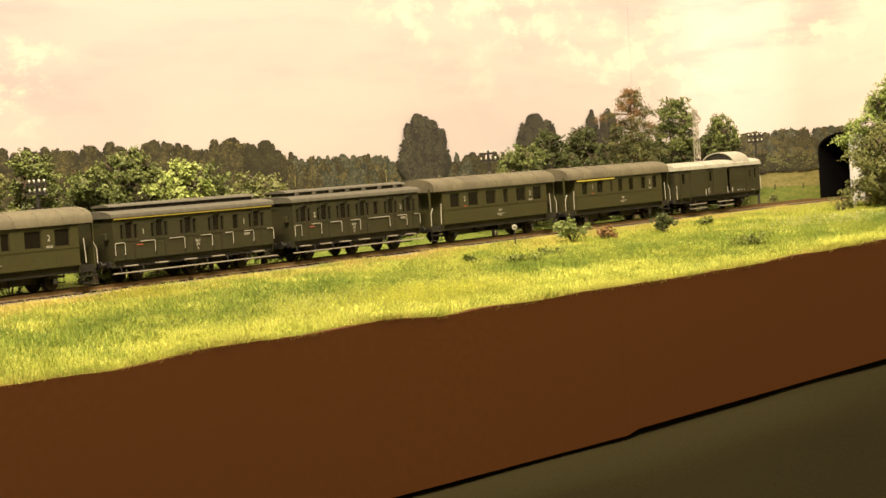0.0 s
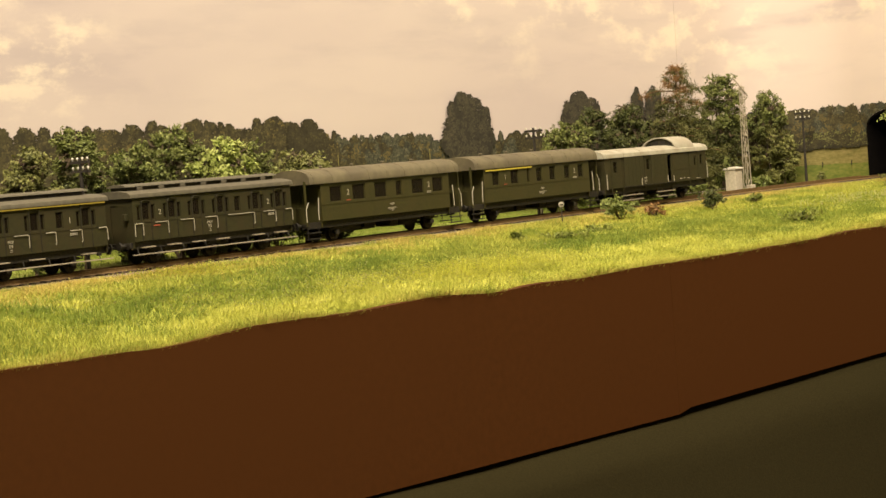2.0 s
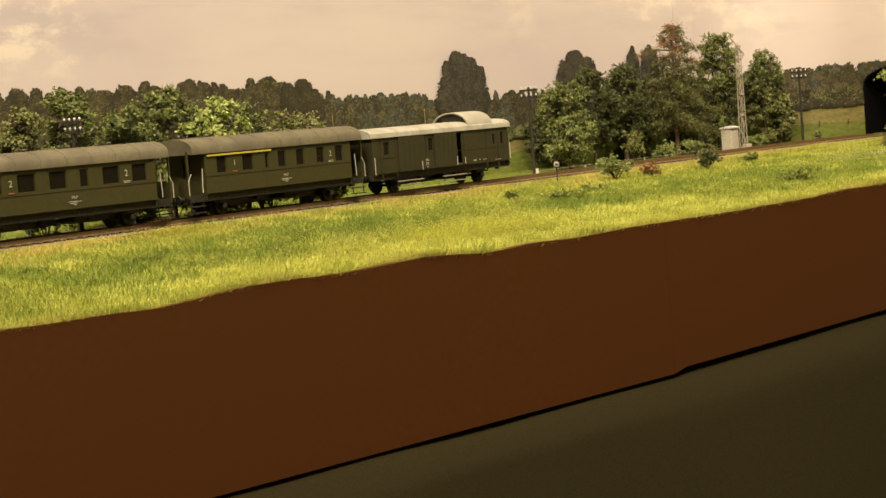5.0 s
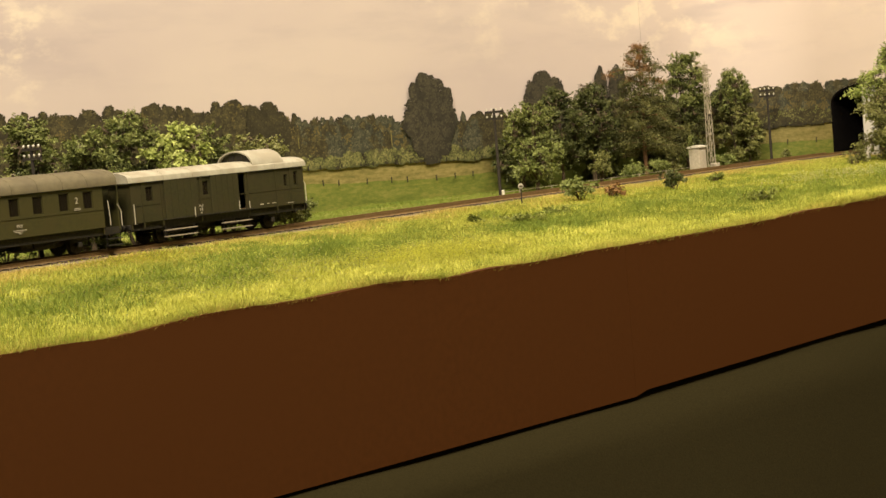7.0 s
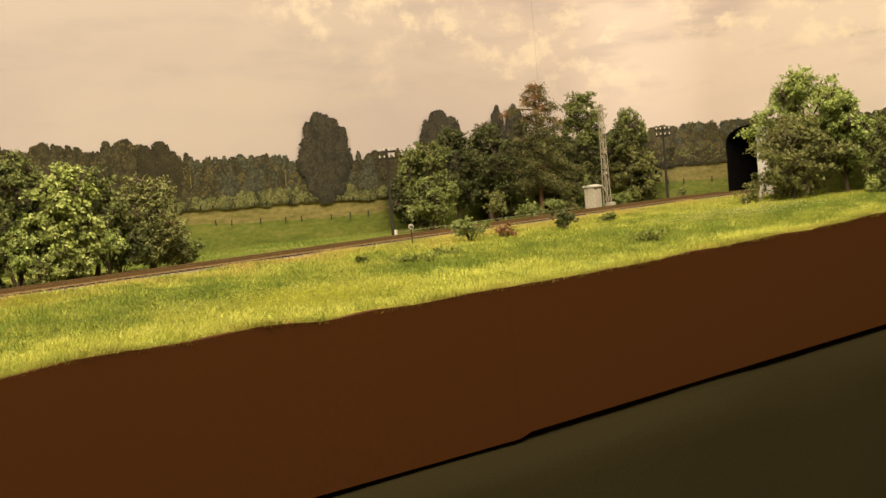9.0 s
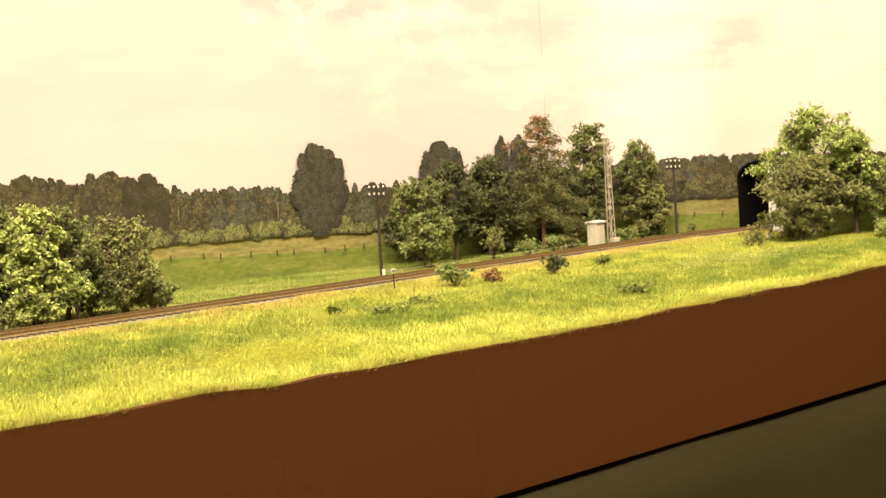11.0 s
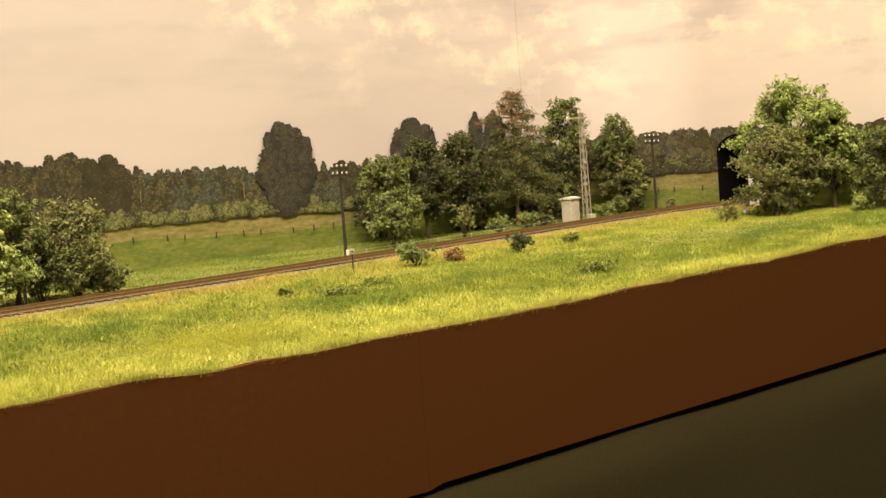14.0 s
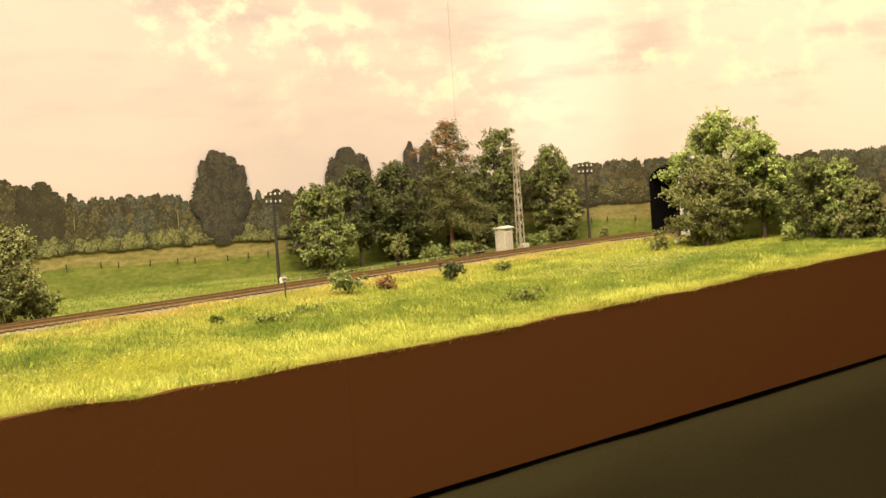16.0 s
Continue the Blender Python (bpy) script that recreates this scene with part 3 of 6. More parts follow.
def build_print():
    sheet_band("printed_meadow", PRINT_GREEN, -0.02, field_foot, 0.0003, "printed green meadow on the backdrop")
    sheet_band("printed_field", PRINT_TAN, lambda x: field_foot(x) - 0.003, lambda x: field_top(x) + 0.002, 0.00015, "printed dry field on the backdrop")
    sheet_band("printed_wood", PRINT_DARK, lambda x: field_top(x) + 0.001, lambda x: wood_top(x) - 0.010, 0.0002, "printed wood on the backdrop")
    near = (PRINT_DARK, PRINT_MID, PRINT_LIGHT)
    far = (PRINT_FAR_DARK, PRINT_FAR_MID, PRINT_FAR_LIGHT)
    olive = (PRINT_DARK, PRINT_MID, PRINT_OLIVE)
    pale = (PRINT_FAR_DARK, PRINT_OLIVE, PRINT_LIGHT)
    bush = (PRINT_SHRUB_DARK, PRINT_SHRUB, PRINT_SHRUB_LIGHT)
    rnd = random.Random(41)
    seed = 100
    # the wood in three rows, the back row first
    for row in range(3):
        s = -0.46
        while s < 0.90:
            left = s < -0.098
            seed += 1
            w = rnd.uniform(0.0050, 0.0130) if left else rnd.uniform(0.0035, 0.0085)
            top = wood_top(s)
            foot = field_top(s)
            z1 = top + rnd.choice((-0.0055, -0.003, -0.001, 0.0005, 0.0018)) * rnd.uniform(0.5, 1.2) - row * (top - foot) * (0.20 if left else 0.17) * rnd.uniform(0.75, 1.25)
            z0 = z1 - (0.034 if left else 0.024) * rnd.uniform(0.85, 1.15)
            z0 = max(z0, foot + 0.003)
            if s > 0.42:
                w, z1 = 1.5 * w, top - row * 0.0085 + rnd.uniform(-0.0016, 0.0010)
                z0 = max(z1 - 0.020, foot + 0.003)
            shape = ROUND if s > 0.42 else SPIRE if rnd.random() < (0.12 if left else 0.30) else ROUND
            tones = rnd.choice((near, near, near, olive)) if left else rnd.choice((far, far, near, olive, pale) if row else (far, far, far, near))
            if 0.10 < s < 0.40:
                tones = near
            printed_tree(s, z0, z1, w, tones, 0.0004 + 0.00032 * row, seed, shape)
            s += w * rnd.uniform(0.55, 1.5)
    # dark clump that ends the near wood
    for s, z1, w in ((-0.122, 0.0875, 0.0115), (-0.110, 0.0790, 0.0085), (-0.136, 0.0850, 0.0095)):
        seed += 1
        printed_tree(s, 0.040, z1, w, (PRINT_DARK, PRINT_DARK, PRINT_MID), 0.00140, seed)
    # bushes along the field's far edge
    for row in range(2):
        s = -0.44
        while s < 0.90:
            seed += 1
            foot = field_top(s)
            right = s > 0.42
            w = rnd.uniform(0.008, 0.015) if right else rnd.uniform(0.0040, 0.0085)
            h = rnd.uniform(0.010, 0.0155) if right else rnd.uniform(0.006, 0.0125)
            if row:
                w, h = w * 0.6, h * 0.55
            tones = (PRINT_DARK, PRINT_MID, PRINT_SHRUB) if right else rnd.choice((bush, bush, (PRINT_DARK, PRINT_SHRUB_DARK, PRINT_SHRUB)))
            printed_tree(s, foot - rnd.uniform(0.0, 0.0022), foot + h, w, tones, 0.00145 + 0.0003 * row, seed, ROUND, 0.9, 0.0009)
            s += w * rnd.uniform(1.0, 1.6)
    dark = (PRINT_TREE, PRINT_TREE_MID, PRINT_TREE_MID)
    lobes = {
        0.0445: ((0.0, 0.0255, 0.072, 0.0140), (-0.010, 0.033, 0.072, 0.0120), (0.011, 0.032, 0.072, 0.0125), (-0.014, 0.046, 0.083, 0.0135), (0.014, 0.043, 0.081, 0.0140), (-0.004, 0.066, 0.1035, 0.0100), (0.0125, 0.068, 0.0975, 0.0090), (0.0045, 0.062, 0.1010, 0.0085),
                 (-0.018, 0.050, 0.074, 0.0110), (0.019, 0.046, 0.080, 0.0105), (-0.0150, 0.078, 0.0955, 0.0060), (0.0225, 0.070, 0.0895, 0.0055)),
        0.1830: ((0.0, 0.040, 0.0990, 0.0180), (-0.014, 0.040, 0.0900, 0.0130), (0.014, 0.040, 0.0920, 0.0140), (0.021, 0.045, 0.0840, 0.0080)),
        0.2575: ((0.0, 0.062, 0.1005, 0.0055), (-0.004, 0.062, 0.0950, 0.0055), (0.004, 0.062, 0.0930, 0.0050)),
        0.2795: ((0.0, 0.062, 0.1010, 0.0070), (-0.006, 0.062, 0.0960, 0.0060), (0.007, 0.062, 0.0950, 0.0060)),
    }
    for middle, parts in lobes.items():
        for k, (dx, z0, z1, w) in enumerate(parts):
            seed += 1
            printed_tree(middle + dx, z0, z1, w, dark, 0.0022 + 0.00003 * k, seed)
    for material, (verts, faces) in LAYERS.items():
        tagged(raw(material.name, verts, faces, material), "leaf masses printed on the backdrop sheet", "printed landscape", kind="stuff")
    # fence posts of the print, along two rows
    for row, step in enumerate((0.0245, 0.0185)):
        x = -0.13
        k = 0
        while x < 0.90:
            z = field_top(x) if row else field_foot(x) + 0.0005
            if over_hole(x, z) or over_hole(x - 0.002, z) or over_hole(x + 0.002, z):
                x += 0.004
                continue
            bm = bmesh.new()
            box(bm, *to_sheet(x, z, BACK - 0.0026), 0.0007, 0.0007, 0.0048 - 0.0012 * row, Matrix.Rotation(0.12 * math.sin(k * 5.1), 4, "Y"))
            tagged(finish("printed_fence_post", bm, PRINT_TREE), "small dark printed fence post in the field", "fence post", "printed fence posts", "structure")
            x += step * (1 + 0.35 * math.sin(k * 2.3))
            k += 1
    for x, z, h in ((0.0008, 0.0495, 0.014), (-0.0955, 0.0525, 0.009)):
        bm = bmesh.new()
        box(bm, *to_sheet(x, z, BACK - 0.0026), 0.0005, 0.0004, h)
        tagged(finish("printed_birch", bm, PRINT_TAN), "pale printed birch trunk before the wood", "printed landscape", kind="structure")


build_print()


# ---- the line ----
def line_strip(profile, material, name, x0=LEFT, x1=END + 0.25, step=0.02):
    """A profile of (lateral, z) drawn along the line."""
    verts, faces = [], []
    n = int((x1 - x0) / step)
    k = len(profile)
    for i in range(n + 1):
        x = x0 + (x1 - x0) * i / n
        s = (track_y(x + 0.001) - track_y(x - 0.001)) / 0.002
        c, m = 1 / math.hypot(1, s), s / math.hypot(1, s)
        for lat, z in profile:
            verts.append((x - lat * m, track_y(x) + lat * c, z))
    for i in range(n):
        for j in range(k):
            a, b = i * k + j, i * k + (j + 1) % k
            faces.append((a, a + k, b + k, b))
    faces += [tuple(range(k))[::-1], tuple(range(n * k, n * k + k))]
    return raw(name, verts, faces, material)


def build_line():
    bed = line_strip([(-0.024, -0.0075), (-0.0165, -0.0034), (0.0165, -0.0034), (0.024, -0.0075)], BALLAST, "ballast_bed")
    tagged(bed, "low grey-brown ballast bed of the single track", kind="structure")
    for side in (-1, 1):
        c = side * 0.0089
        rail = line_strip([(c - 0.0009, -0.0026), (c + 0.0009, -0.0026), (c + 0.0003, -0.0019), (c + 0.0003, -0.0007), (c + 0.0005, -0.0005), (c + 0.0005, 0.0),
                           (c - 0.0005, 0.0), (c - 0.0005, -0.0005), (c - 0.0003, -0.0007), (c - 0.0003, -0.0019)], RAIL, "rail", step=0.03)
        tagged(rail, "rusty brown steel rail on wooden sleepers", "rail", "rails", "structure")
    # loose stones on the shoulders
    rnd = random.Random(5)
    verts, faces = [], []
    for k in range(9000):
        x = rnd.uniform(-0.75, END)
        lat = rnd.choice((-1, 1)) * rnd.uniform(0.0, 0.0235)
        s = TRACK_SLOPE
        z = -0.0034 if abs(lat) < 0.0165 else -0.0034 - (abs(lat) - 0.0165) * 0.55
        c = Vector((x - lat * 0.153, track_y(x) + lat * 0.988, z))
        r = rnd.uniform(0.0003, 0.0007)
        base = len(verts)
        for d in ((r, 0, 0), (-r * 0.5, r * 0.8, 0), (-r * 0.5, -r * 0.8, 0), (0, 0, r * 0.9)):
            q = Vector(d)
            q.rotate(Euler((rnd.uniform(-0.5, 0.5), rnd.uniform(-0.5, 0.5), rnd.uniform(0, 6))))
            verts.append(c + q)
        faces += [(base, base + 1, base + 3), (base + 1, base + 2, base + 3), (base + 2, base, base + 3)]
    tagged(raw("ballast_stones", verts, faces, BALLAST), "loose grey-brown ballast stones beside the rails", "ballast", kind="stuff")
    # sleepers
    bm = bmesh.new()
    box(bm, 0, 0, 0, 0.0030, 0.030, 0.0016, bevel=0.0002)
    mesh = bpy.data.meshes.new("sleeper")
    bm.to_mesh(mesh)
    bm.free()
    mesh.materials.append(SLEEPER)
    x = -0.78
    while x < END:
        ob = shared("sleeper", mesh, bed, Matrix.Translation((x, track_y(x), -0.0032)) @ Matrix.Rotation(TURN, 4, "Z"))
        x += 0.0075


build_line()


# ---- plants ----
def quads(name, verts, material, parent=None):
    n = len(verts) // 4
    mesh = bpy.data.meshes.new(name)
    mesh.vertices.add(4 * n)
    mesh.vertices.foreach_set("co", verts.ravel())
    mesh.loops.add(4 * n)
    mesh.loops.foreach_set("vertex_index", np.arange(4 * n))
    mesh.polygons.add(n)
    mesh.polygons.foreach_set("loop_start", np.arange(0, 4 * n, 4))
    mesh.polygons.foreach_set("loop_total", np.full(n, 4))
    mesh.update()
    mesh.materials.append(material)
    ob = new(name, mesh)
    if parent:
        ob.parent = parent
    return ob


def leaf_cloud(name, material, lumps, count, size, parent=None, seed=1, shell=0.45, slim=0.5, split=9):
    """Many small leaves round the lumps (x, y, z, rx, rz), thicker in tufts and open between them."""
    rnd = np.random.default_rng(seed)
    L = np.array(lumps)
    if split:
        o = rnd.normal(size=(len(L), split, 3))
        o /= np.linalg.norm(o, axis=2)[:, :, None]
        part_r = rnd.uniform(0.30, 0.56, (len(L), split, 1))
        at = L[:, None, :3] + o * rnd.uniform(0.50, 0.95, (len(L), split, 1)) * L[:, None, [3, 3, 4]]
        L = np.concatenate([at, part_r * L[:, None, 3:4], part_r * 0.8 * L[:, None, 4:5]], 2).reshape(-1, 5)
    w = L[:, 3] ** 2 * L[:, 4]
    per = 11 if split else 1
    sprays = 2 * count // per
    k = rnd.choice(len(L), sprays, p=w / w.sum())
    d = rnd.normal(size=(sprays, 3))
    d /= np.linalg.norm(d, axis=1)[:, None]
    tuft = np.sin(d[:, 0] * 5.1 + k * 1.7) * np.sin(d[:, 1] * 5.7 + k * 2.9) + np.sin(d[:, 2] * 6.3 + k * 0.7) * np.sin(d[:, 0] * 4.1 + d[:, 1] * 3.3 + k)
    keep = np.flatnonzero(rnd.uniform(-0.9, 0.75, sprays) < tuft)[:count // per]
    d, k, tuft = d[keep], k[keep], tuft[keep]
    q = np.where(rnd.random(len(k)) < 0.93, rnd.uniform(shell, 1.0, len(k)), rnd.uniform(0.1, 1.15, len(k))) * (1 + 0.20 * tuft)
    c = L[k, :3] + d * q[:, None] * L[k][:, [3, 3, 4]]
    if per > 1:
        way = d + 0.55 * rnd.normal(size=d.shape) + (0, 0, 0.15)
        way /= np.linalg.norm(way, axis=1)[:, None]
        reach = 0.75 * L[k, 3] * rnd.uniform(0.5, 1.3, len(k))
        t = rnd.uniform(-0.5, 0.7, (len(k), per))
        c = (c[:, None, :] + t[:, :, None] * (reach[:, None] * way)[:, None, :] + 0.55 * size * rnd.normal(size=(len(k), per, 3))).reshape(-1, 3)
        d = np.repeat(d, per, 0)
    n = len(c)
    s = (size * rnd.uniform(0.5, 1.3, n))[:, None]
    up = 0.9 * d + (0, 0, 0.45) + 0.75 * rnd.normal(size=(n, 3))
    up /= np.linalg.norm(up, axis=1)[:, None]
    u = np.cross(up, rnd.normal(size=(n, 3)))
    u /= np.linalg.norm(u, axis=1)[:, None]
    v = np.cross(up, u)
    verts = np.stack([c - s * u, c - 0.1 * s * u - slim * s * v + 0.12 * s * up, c + s * u, c - 0.1 * s * u + slim * s * v + 0.12 * s * up], 1)
    return quads(name, verts.reshape(-1, 3), material, parent)


def shade_twigs(lumps, count, size, parent, seed):
    """Thin dark twigs that fill the inside of a crown; their dark colour deepens its inner shade."""
    return leaf_cloud("twig_mass", BARK, [(x, y, z, r * 0.72, h * 0.72) for x, y, z, r, h in lumps], count, size, parent, seed, 0.0, 0.12, 0)


def limbs(name, material, foot, tips, r, parent, seed=1):
    bm = bmesh.new()
    rnd = random.Random(seed)
    top = Vector(tips[0])
    foot = Vector(foot)
    prev = foot
    n = 5
    spine = [foot]
    for k in range(1, n + 1):
        p = foot.lerp(top, k / n) + Vector((rnd.uniform(-1, 1), rnd.uniform(-1, 1), 0)) * r * 0.9
        rod(bm, prev, p, r * (1.15 - 0.19 * (k - 1)) if k > 1 else r * 1.6, r * (1.15 - 0.19 * k), 7)
        prev = p
        spine.append(p)
    for tip in tips[1:]:
        a = spine[rnd.randint(1, 3)]
        b = Vector(tip)
        mid = a.lerp(b, 0.5) + Vector((0, 0, r * 1.2))
        rod(bm, a, mid, r * 0.55, r * 0.38, 5)
        rod(bm, mid, b, r * 0.38, r * 0.12, 5)
    return part(name, bm, material, parent)


def broad_tree(x, y, top, r, leaf, label, seed, second=None, count=11000, crown_low=0.25, size=0.0014, group="", name="tree", category="tree", spread=1.0):
    """A deciduous tree: trunk with limbs and an uneven crown of leaf clumps."""
    z0 = ground_z(x, y) - 0.001
    r, count, size = 1.03 * r, int(2.0 * count), 0.76 * size
    rnd = random.Random(seed * 7 + 1)
    h = top - z0
    root = thing(name, Matrix.Translation((x, y, z0)), label, category, group)
    lumps, tips = [], [(0, 0, h * 0.72)]
    n = 26 + int(max(0.0, h / r - 3.0) * 8)
    for k in range(n):
        u = crown_low + (0.90 - crown_low) * (k + 0.5) / n
        wide = math.sin(math.pi * min(0.97, 0.22 + 0.70 * (u - crown_low) / (1 - crown_low))) * spread
        a = k * 2.4 + rnd.uniform(-0.5, 0.5)
        off = r * wide * rnd.uniform(0.25, 0.84)
        rr = r * rnd.uniform(0.24, 0.44)
        cz = min(h * u, h - rr * 0.75)
        lumps.append((off * math.cos(a), off * math.sin(a), cz, rr, rr * 0.8))
        if k % 4 == 0:
            tips.append((off * math.cos(a), off * math.sin(a), cz))
    lumps.append((0, 0, h - r * 0.34, r * 0.36, r * 0.34))
    limbs("trunk", BARK, (0, 0, 0), tips, max(0.0011, r * 0.055), root, seed)
    shade_twigs(lumps, 900, size * 3.2, root, seed + 5)
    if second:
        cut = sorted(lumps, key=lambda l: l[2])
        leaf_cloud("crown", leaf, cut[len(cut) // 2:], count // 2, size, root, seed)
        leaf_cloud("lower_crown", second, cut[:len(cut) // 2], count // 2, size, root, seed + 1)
    else:
        leaf_cloud("crown", leaf, lumps, count, size, root, seed)
    return root


def shrub(x, y, top, r, leaf, label, seed, count=1300, size=0.0014, name="bush", group=""):
    z0 = ground_z(x, y) - 0.0008
    rnd = random.Random(seed)
    h = max(0.004, top - z0)
    root = thing(name, Matrix.Translation((x, y, z0)), label, "bush", group)
    lumps = []
    for k in range(6):
        a, off = rnd.uniform(0, 6.28), r * rnd.uniform(0.2, 0.65)
        rr = r * rnd.uniform(0.38, 0.58)
        lumps.append((off * math.cos(a), off * math.sin(a), max(rr * 0.5, h * rnd.uniform(0.35, 0.75)), rr, min(rr, h * 0.35)))
    lumps.append((0, 0, h * 0.75, r * 0.35, h * 0.28))
    bm = bmesh.new()
    for l in lumps:
        rod(bm, (0, 0, 0), l[:3], 0.0005, 0.0002, 5)
    part("woody_base", bm, BARK, root)
    leaf_cloud("foliage", leaf, lumps, int(2.2 * count), 0.66 * size, root, seed, shell=0.2, split=5)
    return root


def pine(x, y, top, r, label, seed):
    z0 = ground_z(x, y) - 0.001
    h = top - z0
    rnd = random.Random(seed)
    root = thing("pine_tree", Matrix.Translation((x, y, z0)), label, "tree")
    bm = bmesh.new()
    prev = Vector((0, 0, 0))
    for k in range(1, 7):
        p = Vector((rnd.uniform(-1, 1) * 0.0012, rnd.uniform(-1, 1) * 0.0012, h * 0.97 * k / 6))
        rod(bm, prev, p, 0.0023 - 0.0003 * (k - 1), 0.0023 - 0.0003 * k, 7)
        prev = p
    lumps, rust = [], []
    for k in range(46):
        u = 0.20 + 0.79 * k / 45
        a = k * 2.4 + rnd.uniform(-0.3, 0.3)
        reach = (r * (1.22 - 1.05 * u) * rnd.uniform(0.55, 1.25) + 0.003) * (1.5 if 0.80 < u < 0.84 else 1.0)
        start = Vector((0, 0, h * u))
        mid = start + Vector((0.55 * reach * math.cos(a), 0.55 * reach * math.sin(a), 0.002 * u))
        tip = start + Vector((reach * math.cos(a), reach * math.sin(a), rnd.uniform(-0.007, 0.001) * (1.3 - u)))
        rod(bm, start, mid, 0.0007, 0.0005, 5)
        rod(bm, mid, tip, 0.0005, 0.0002, 5)
        for q in (0.4, 0.6, 0.8, 1.0):
            c = start.lerp(mid, q / 0.55) if q < 0.55 else mid.lerp(tip, (q - 0.55) / 0.45)
            c = c + Vector((rnd.uniform(-1, 1), rnd.uniform(-1, 1), rnd.uniform(-0.8, 0.3))) * 0.003
            (rust if u > 0.74 and rnd.random() < 0.38 else lumps).append((c.x, c.y, c.z, 0.0125 * (1.12 - 0.70 * u), 0.0060 * (1.2 - 0.5 * u)))
    for k in range(5):
        rust.append((rnd.uniform(-0.004, 0.004), rnd.uniform(-0.004, 0.004), h * rnd.uniform(0.955, 1.0), 0.0042, 0.0026))
    part("trunk", bm, PINE_BARK, root)
    leaf_cloud("needles", LEAF_PINE, lumps, 30000, 0.0014, root, seed, shell=0.1, slim=0.24, split=0)
    if rust:
        leaf_cloud("dry_needles", LEAF_RUST, rust, 3600, 0.0012, root, seed + 1, shell=0.1, slim=0.18, split=0)
    return root


def build_plants():
    left = "trees behind the line"
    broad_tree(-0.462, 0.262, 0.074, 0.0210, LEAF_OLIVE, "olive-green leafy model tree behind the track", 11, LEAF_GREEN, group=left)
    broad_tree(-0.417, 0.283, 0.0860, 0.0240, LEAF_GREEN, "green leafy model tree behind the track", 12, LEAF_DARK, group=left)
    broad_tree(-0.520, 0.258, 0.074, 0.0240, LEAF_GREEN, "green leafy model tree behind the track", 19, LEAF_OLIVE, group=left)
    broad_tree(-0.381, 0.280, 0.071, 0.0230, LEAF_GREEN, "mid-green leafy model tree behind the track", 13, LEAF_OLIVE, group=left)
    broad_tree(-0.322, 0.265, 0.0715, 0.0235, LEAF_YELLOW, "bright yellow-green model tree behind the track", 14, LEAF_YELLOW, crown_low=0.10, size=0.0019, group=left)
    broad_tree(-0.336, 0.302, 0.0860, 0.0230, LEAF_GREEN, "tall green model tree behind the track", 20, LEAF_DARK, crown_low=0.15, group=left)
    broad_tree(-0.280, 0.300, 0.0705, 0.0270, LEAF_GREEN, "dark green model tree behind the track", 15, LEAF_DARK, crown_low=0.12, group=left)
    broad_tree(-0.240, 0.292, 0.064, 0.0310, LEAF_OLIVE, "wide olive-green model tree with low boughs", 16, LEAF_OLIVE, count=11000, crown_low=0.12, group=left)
    broad_tree(-0.365, 0.300, 0.055, 0.0220, LEAF_DARK, "dark undergrowth tree behind the track", 17, crown_low=0.1, group=left)
    shrub(-0.292, 0.264, 0.034, 0.0190, LEAF_BRIGHT, "light green shrub under the trees", 18, 1000)
    shrub(-0.345, 0.262, 0.022, 0.0150, LEAF_OLIVE, "olive shrub under the trees", 21, 1000)
    shrub(-0.40, 0.258, 0.024, 0.0170, LEAF_GREEN, "green shrub under the trees", 22, 1000)
    shrub(-0.46, 0.246, 0.024, 0.0170, LEAF_DARK, "dark green shrub under the trees", 23, 1000)
    for k, (x, y, top, r, leaf) in enumerate(((-0.250, 0.278, 0.030, 0.020, LEAF_OLIVE), (-0.222, 0.284, 0.024, 0.017, LEAF_GREEN), (-0.315, 0.272, 0.034, 0.019, LEAF_GREEN),
                                              (-0.270, 0.286, 0.036, 0.020, LEAF_DARK), (-0.360, 0.264, 0.034, 0.020, LEAF_BRIGHT), (-0.335, 0.258, 0.020, 0.015, LEAF_YELLOW))):
        shrub(x, y, top, r, leaf, "leafy shrub under the trees behind the track", 70 + k, 2600)
    mid = "trees of the copse"
    broad_tree(0.083, 0.356, 0.072, 0.0285, LEAF_GREEN, "mid-green model tree at the edge of the copse", 31, LEAF_FRESH, count=8500, crown_low=0.18, group=mid)
    broad_tree(0.151, 0.394, 0.083, 0.0250, LEAF_DARK, "dark green model tree in the copse", 32, group=mid)
    broad_tree(0.200, 0.404, 0.087, 0.0290, LEAF_DARK, "dark green model tree in the copse", 33, count=9500, group=mid)
    pine(0.253, 0.390, 0.114, 0.0360, "tall model pine with a reddish trunk and some rusty boughs", 34)
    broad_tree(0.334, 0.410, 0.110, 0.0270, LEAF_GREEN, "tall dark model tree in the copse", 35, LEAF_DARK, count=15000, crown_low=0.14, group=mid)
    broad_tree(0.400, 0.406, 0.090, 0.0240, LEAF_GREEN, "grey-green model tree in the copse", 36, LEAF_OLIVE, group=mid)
    broad_tree(0.300, 0.415, 0.072, 0.0290, LEAF_DARK, "dark undergrowth tree in the copse", 37, crown_low=0.08, count=9500, group=mid)
    broad_tree(0.120, 0.412, 0.058, 0.0230, LEAF_DARK, "dark undergrowth tree in the copse", 39, crown_low=0.08, group=mid)
    broad_tree(0.225, 0.415, 0.060, 0.0250, LEAF_DARK, "dark undergrowth tree in the copse", 40, crown_low=0.08, group=mid)
    broad_tree(0.412, 0.400, 0.050, 0.0170, LEAF_OLIVE, "small olive model tree at the end of the copse", 38, crown_low=0.12, group=mid)
    low = "shrubs by the line"
